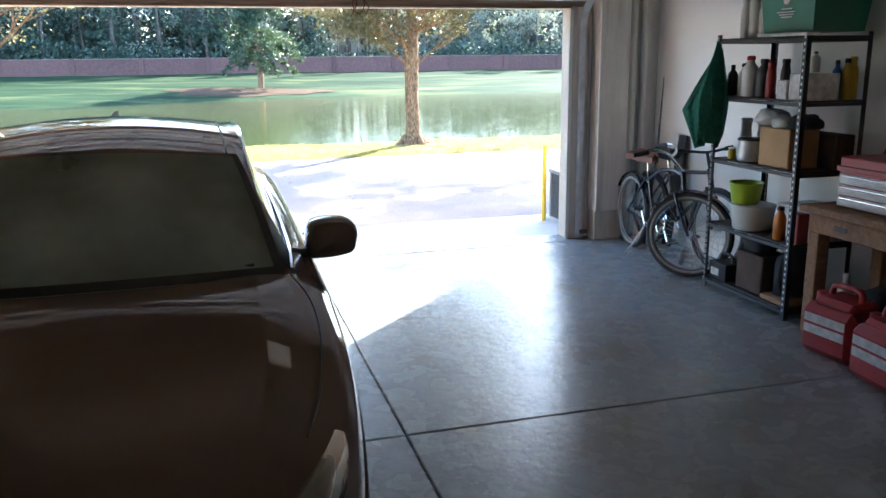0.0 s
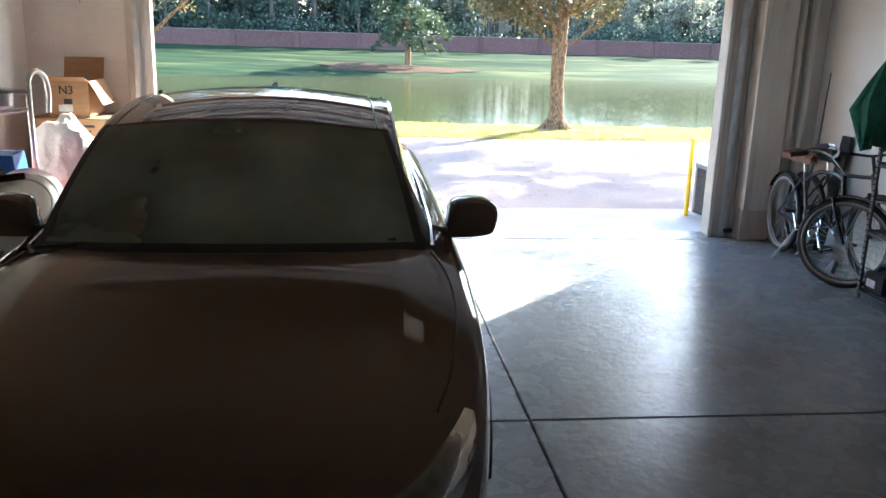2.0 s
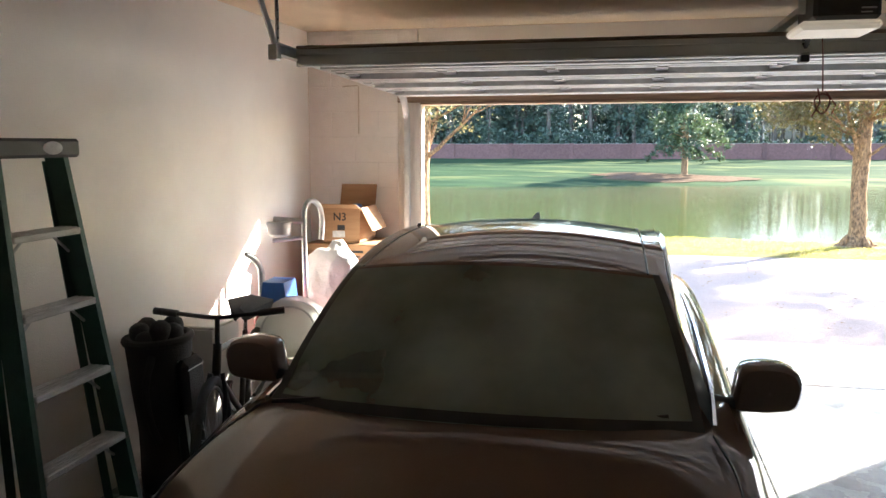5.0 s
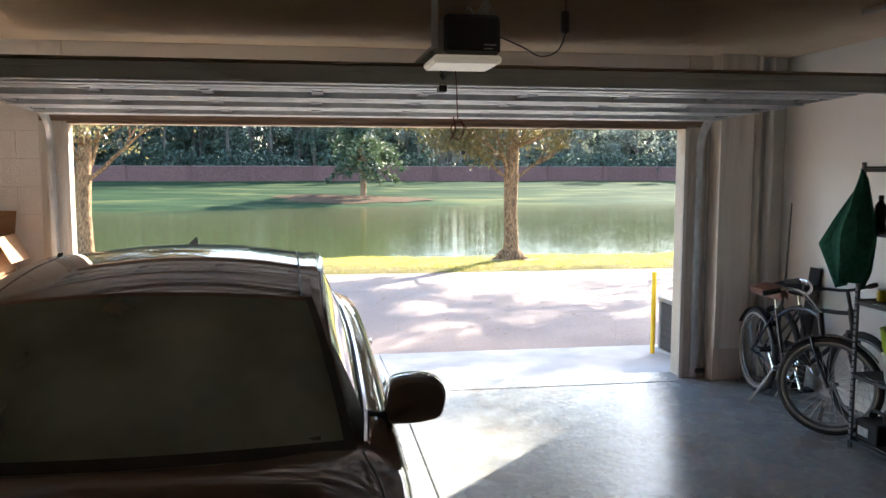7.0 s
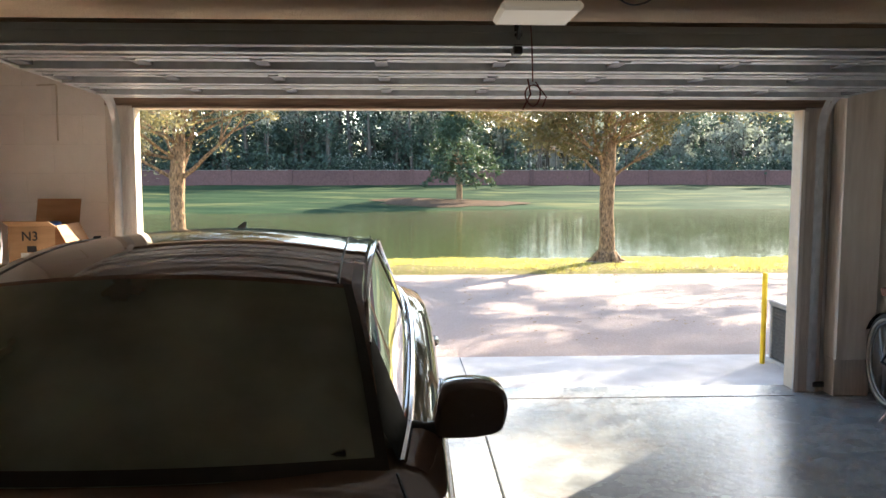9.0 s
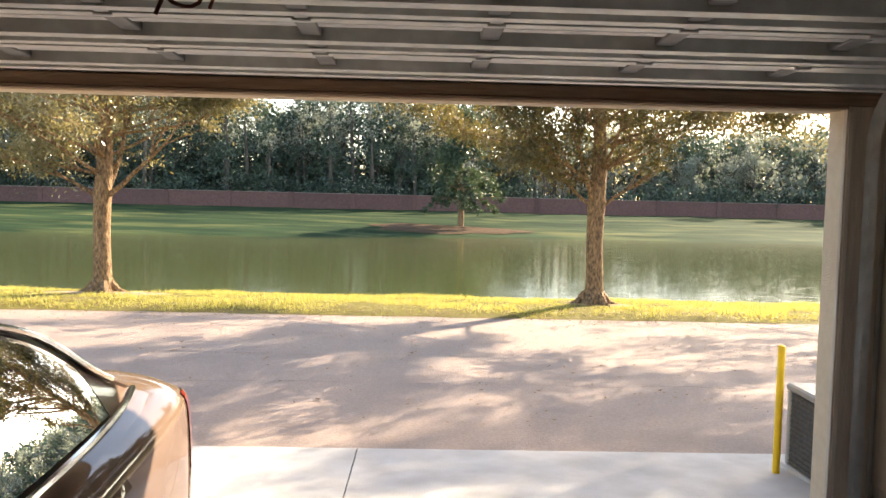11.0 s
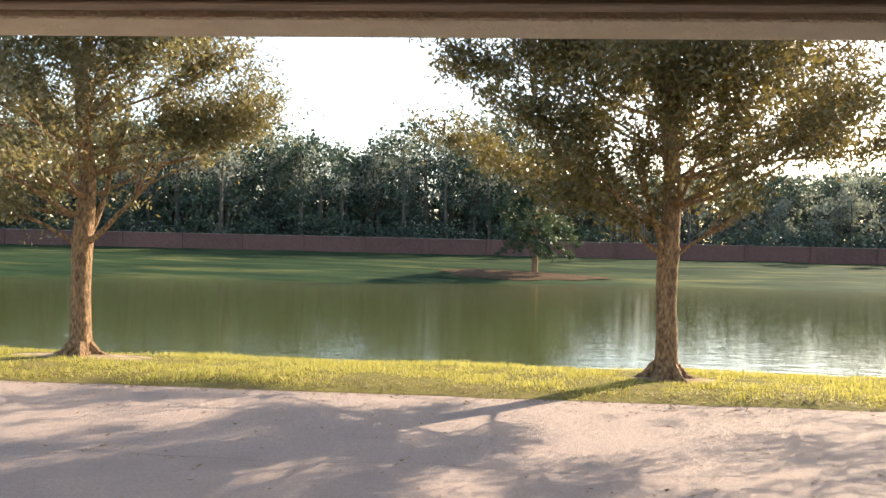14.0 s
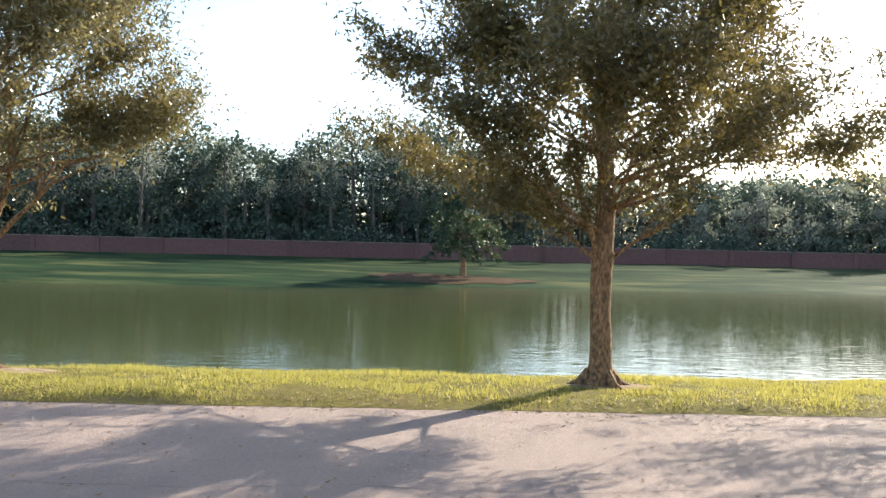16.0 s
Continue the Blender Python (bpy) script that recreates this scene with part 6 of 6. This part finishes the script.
def left_pile():
    """Boxes, bags and odd things near the corner of the front wall."""
    carton("moving_box", (-3.22, -0.62, 0.001), (-2.60, -0.06, 0.50), CARDBOARD, "large brown moving box on the floor", None, True)
    carton("moving_box", (-3.20, -0.60, 0.502), (-2.62, -0.08, 1.03), CARDBOARD, "brown printed moving box stacked on another", None, True)
    mark = carton("moving_box", (-3.07, -0.55, 1.032), (-2.77, -0.14, 1.055), CARDBOARD, "open brown cardboard box with blue wrapping inside")
    for lo, hi in (((-0.15, -0.205, 0.0235), (0.15, -0.199, 0.27)), ((-0.15, 0.199, 0.0235), (0.15, 0.205, 0.27)), ((-0.15, -0.198, 0.0235), (-0.144, 0.198, 0.27)), ((0.144, -0.198, 0.0235), (0.15, 0.198, 0.27))):
        part("side", box(lo, hi, 0.001), CARDBOARD, mark)
    part("flap", Shape().box((-0.15, -0.003, 0.0), (0.15, 0.003, 0.17), 0.001, pose(0.0, 0.203, 0.27, -18, 0, 0)), CARDBOARD, mark)
    part("flap", Shape().box((-0.003, -0.19, -0.20), (0.003, 0.19, 0.0), 0.001, pose(0.152, -0.0, 0.27, 0, -28, 0)), CARDBOARD, mark)
    part("flap", Shape().box((-0.19, -0.003, -0.0), (0.10, 0.003, 0.10), 0.001, pose(0.05, -0.203, 0.27, 70, 0, 0)), CARDBOARD, mark)
    part("label", box((-0.07, -0.2075, 0.045), (0.03, -0.2055, 0.095), 0.0005), PALE_LABEL, mark)
    part("label", box((-0.03, -0.2075, 0.10), (0.03, -0.2055, 0.14), 0.0005), INK, mark)
    text = bpy.data.curves.new("marker_text", "FONT")
    text.body, text.size, text.extrude, text.align_x, text.offset = "N3", 0.085, 0.0008, "CENTER", 0.001
    text.materials.append(INK)
    letters = new("marker_writing", text)
    letters.parent = mark
    letters.matrix_basis = pose(-0.01, -0.2065, 0.175, 90, 0, 0)
    crumpled("blue_wrapping", (-2.87, -0.30, 1.12), (0.09, 0.10, 0.12), BLUE_PLASTIC, "crumpled blue wrapping in the open box", "wrapping", 41)
    for k, (x, z, w, h_) in enumerate(((-2.78, 0.965, 0.10, 0.018), (-2.78, 0.93, 0.05, 0.012), (-2.95, 0.95, 0.05, 0.03))):
        pr = thing("box_print", "black printed mark on the cardboard box", "print")
        part("mark", box((x - w / 2, -0.6035, z), (x + w / 2, -0.6008, z + h_), 0.0005), INK, pr)
    crumpled("plastic_bag", (-2.84, -0.88, 0.44), (0.25, 0.20, 0.36), FILM_BAG, "full translucent white plastic bag by the boxes", "bag", 21, 4)
    carton("storage_bin", (-3.05, -1.08, 0.001), (-2.55, -0.68, 0.438), BLACK_PLASTIC, "dark storage bin under the plastic bag")
    truck = thing("hand_truck", "silver tubular stand with a looped top", "hand truck")
    loop = smooth_line([(-2.95, -1.22, 0.02), (-2.95, -1.22, 0.6), (-2.95, -1.22, 1.25), (-2.945, -1.2, 1.36), (-2.92, -1.16, 1.40), (-2.885, -1.1, 1.36), (-2.88, -1.06, 1.25), (-2.89, -1.06, 1.12)], 5)
    part("tube", Shape().tube([tuple(p) for p in loop], 0.019, 10), GALV, truck)
    part("cross_tube", Shape().tube([(-2.95, -1.22, 1.26), (-3.14, -1.30, 1.28)], 0.02, 10).tube([(-2.95, -1.22, 1.15), (-3.15, -1.30, 1.13)], 0.016, 10), GALV, truck)
    part("cup", Shape().lathe([(0.05, 0), (0.075, 0.02), (0.085, 0.10), (0.08, 0.10), (0.06, 0.03)], 18, pose(-3.10, -1.30, 1.16)), GALV, truck)
    part("base", box((-3.1, -1.4, 0.0), (-2.82, -1.05, 0.02), 0.004), GALV, truck)
    bin_ = thing("storage_bin", "blue plastic bin tipped on its side", "bin", pose(-3.0, -1.58, 0.77))
    part("body", Shape().add([(-0.09, -0.07, 0), (0.09, -0.07, 0), (0.10, 0.10, 0), (-0.08, 0.10, 0), (-0.075, -0.06, 0.13), (0.07, -0.06, 0.13), (0.085, 0.10, 0.14), (-0.07, 0.10, 0.14)], [(3, 2, 1, 0), (4, 5, 6, 7), (0, 1, 5, 4), (1, 2, 6, 5), (2, 3, 7, 6), (3, 0, 4, 7)]), BLUE_PLASTIC, bin_)
    part("rim", box((0.088, -0.075, -0.0), (0.105, 0.105, 0.014), 0.004), BLUE_PLASTIC, bin_)
    cooler = thing("red_cooler", "red plastic cooler under the blue bin", "cooler")
    part("body", box((-3.12, -1.72, 0.0), (-2.86, -1.42, 0.70), 0.03), RED_PLASTIC, cooler)
    part("lid", box((-3.13, -1.73, 0.701), (-2.85, -1.41, 0.768), 0.02), RED_PLASTIC, cooler)
    for k, (y, x, z) in enumerate(((-1.78, -2.80, 0.645), (-1.84, -2.82, 0.625))):
        lid = thing("round_lid", "white round plastic lid leaning on the pile", "lid", group="white lids")
        part("disc", Shape().lathe([(0.0, 0.0), (0.10, 0.004), (0.17, 0.012), (0.20, 0.03), (0.205, 0.03), (0.19, 0.0), (0.0, -0.006)], 28, pose(x, y, z, 58, 0, 18)), MILKY, lid)
        part("rim", Shape().ring((0, 0, 0.02), (0, 0, 1), 0.165, 0.006, 28, 6, pose(x, y, z, 58, 0, 18)), GALV, lid)
    stand = thing("crate", "grey crate on the floor behind the car", "crate")
    part("body", box((-3.0, -2.0, 0.0), (-2.68, -1.745, 0.50), 0.02), CLOUDY, stand)
    grip = thing("scythe_handle", "curved grey garden tool handle standing in the pile", "tool handle")
    part("handle", Shape().tube(smooth_line([(-3.12, -1.60, 0.0), (-3.11, -1.60, 0.5), (-3.1, -1.60, 0.86), (-3.1, -1.61, 0.98), (-3.11, -1.68, 1.06), (-3.13, -1.76, 1.10)], 5), [0.02] * 10 + [0.021] * 10 + [0.02] * 5 + [0.012], 10), GALV, grip)


left_pile()


# ---- outside by the opening ----
post = thing("bollard", "thin yellow painted post at the apron edge", "post")
part("post", Shape().lathe([(0.023, -0.1), (0.023, 0.825), (0.021, 0.835), (0.01, 0.841)], 16, pose(2.69, 1.15, -0.08)), YELLOW, post)
part("base", Shape().lathe([(0.05, -0.04), (0.05, 0.004), (0.036, 0.01)], 16, pose(2.69, 1.15, -0.075)), APRON, post)


def condenser():
    a = thing("air_conditioner", "grey outdoor air conditioner condenser beside the opening", "air conditioner")
    part("cabinet", box((2.80, 0.62, -0.03), (3.42, 1.24, 0.45), 0.015), AC_FIN, a)
    part("lid", box((2.78, 0.60, 0.451), (3.44, 1.26, 0.50), 0.012), AC_GREY, a)
    part("pad", box((2.79, 0.55, -0.12), (3.5, 1.32, -0.031), 0.01), APRON, a)
    for x, y in ((2.79, 0.61), (3.39, 0.61), (2.79, 1.21), (3.39, 1.21)):
        part("corner_post", box((x, y, -0.03), (x + 0.04, y + 0.04, 0.45), 0.006), AC_GREY, a)
    for k in range(14):
        z = 0.0 + k * 0.032
        part("louvre", box((2.792, 0.655, z), (2.7995, 1.205, z + 0.014), 0.002), AC_FIN, a)
        part("louvre", box((2.835, 0.6125, z), (3.385, 0.6195, z + 0.014), 0.002), AC_GREY, a)


condenser()


def far_house():
    h_ = thing("house", "pale two-storey house half hidden behind the far trees", "house")
    part("wall", box((19.5, 127, 0), (29.5, 136, 5.2), 0.03), SIDING, h_)
    part("roof", Shape().add([(18.9, 126.4, 5.2), (30.1, 126.4, 5.2), (30.1, 136.6, 5.2), (18.9, 136.6, 5.2), (20.5, 131.5, 8.0), (28.5, 131.5, 8.0)], [(0, 1, 5, 4), (1, 2, 5), (2, 3, 4, 5), (3, 0, 4), (3, 2, 1, 0)]), BARK, h_)
    for x in (21.6, 24.4, 27.2):
        for z in (0.9, 3.6):
            w = part("window", box((x - 0.55, 126.94, z), (x + 0.55, 126.995, z + 1.2), 0.01), WHITE_PLASTIC, h_)
            part("pane", box((x - 0.45, 126.90, z + 0.1), (x + 0.45, 126.935, z + 1.1), 0.005), DARK_PANE, w)


far_house()


# ---- grass blades ----
def grass():
    rand = np.random.RandomState(4)
    n = 150000
    x = rand.uniform(-13, 15, n)
    y = 7.85 + 3.05 * rand.uniform(0, 1, n) ** 0.9
    edge = -0.10 + 0.10 * np.sin(x * 2.3) + 0.07 * np.sin(x * 6.1 + 1) + rand.normal(0, 0.05, n)
    ok = (y > 8.06 + edge) & ~(np.hypot((x - 3.3) * 0.8, (y - 9.55) * 1.6) < 0.55) & ~(np.hypot((x + 4.88) * 0.6, (y - 9.95) * 1.8) < 0.6)
    worn = np.sin(x * 0.9 + 1.3 * np.sin(y * 1.7)) + np.sin(x * 2.7 + y * 3.1) * 0.7 + np.sin(x * 6.3 - y * 5.0) * 0.5
    ok &= (worn < 0.9) | (rand.uniform(0, 1, n) < 0.28)
    ok &= rand.uniform(0, 1, n) < np.clip((y - 7.85) / 0.75, 0.12, 1.0) + 0.25 * np.sin(x * 3.7)
    x, y = x[ok], y[ok]
    n = len(x)
    z = np.array([ground_z(v) for v in y]) - 0.01
    tall = rand.uniform(0.025, 0.085, n) * (0.8 + 0.35 * np.sin(x * 1.7 + np.sin(y * 2)) * np.sin(y * 3.1) + 0.3 * np.sin(x * 5.3 + y * 4) * np.sin(y * 9 - x * 2))
    a, wide, bend = rand.uniform(0, 6.28, n), rand.uniform(0.004, 0.009, n), rand.uniform(0.01, 0.05, n)
    ca, sa = np.cos(a), np.sin(a)
    foot_a = np.stack([x - wide * ca, y - wide * sa, z], 1)
    foot_b = np.stack([x + wide * ca, y + wide * sa, z], 1)
    tip = np.stack([x - bend * sa, y + bend * ca, z + tall], 1)
    s = Shape()
    s.v = np.stack([foot_a, foot_b, tip], 1).reshape(-1, 3).tolist()
    s.f = np.arange(n * 3).reshape(-1, 3).tolist()
    solid("grass", s, BLADE, "short sunlit yellow-green lawn grass by the pond", "grass", "stuff", smooth=False)
    for cx, cy, rx, ry in ((3.3, 9.5, 0.75, 0.34), (-4.75, 9.9, 1.1, 0.32)):
        rows = [[(cx + rx * k / 6 * math.cos(q), cy + ry * k / 6 * math.sin(q), ground_z(cy + ry * k / 6 * math.sin(q)) + 0.035 - 0.03 * k / 6) for q in [i * 2 * math.pi / 24 for i in range(25)]] for k in range(0, 7)]
        solid("bare_soil", Shape().sheet(rows), SANDY_EARTH, "bare sandy soil ring round the tree foot", "soil", S)


grass()


def leaf_litter():
    """Dry fallen leaves along the lane's edge and thinly over the lane."""
    rand = np.random.RandomState(21)
    n = 5200
    x = rand.uniform(-12, 13, n)
    edge = rand.uniform(0, 1, n) < 0.82
    y = np.where(edge, 8.15 + rand.normal(0, 0.30, n), rand.uniform(2.2, 7.8, n))
    z = np.where(y < 7.95, -0.0925, np.array([ground_z(v) for v in y]) + 0.022) + rand.uniform(0.0, 0.008, n)
    a, size = rand.uniform(0, 6.28, n), rand.uniform(0.012, 0.030, n)
    tilt = rand.uniform(-0.5, 0.5, n) * size
    ca, sa = np.cos(a), np.sin(a)
    pts = [np.stack([x + size * ca, y + size * sa, z + 0.004 + np.abs(tilt)], 1), np.stack([x - size * sa * 0.45, y + size * ca * 0.45, z], 1),
           np.stack([x - size * ca, y - size * sa, z + 0.004], 1), np.stack([x + size * sa * 0.45, y - size * ca * 0.45, z], 1)]
    s = Shape()
    s.v, s.f = np.stack(pts, 1).reshape(-1, 3).tolist(), np.arange(n * 4).reshape(-1, 4).tolist()
    solid("leaf_litter", s, DRY_LEAF, "dry brown fallen leaves along the lane edge", "leaves", "stuff", smooth=False)


leaf_litter()
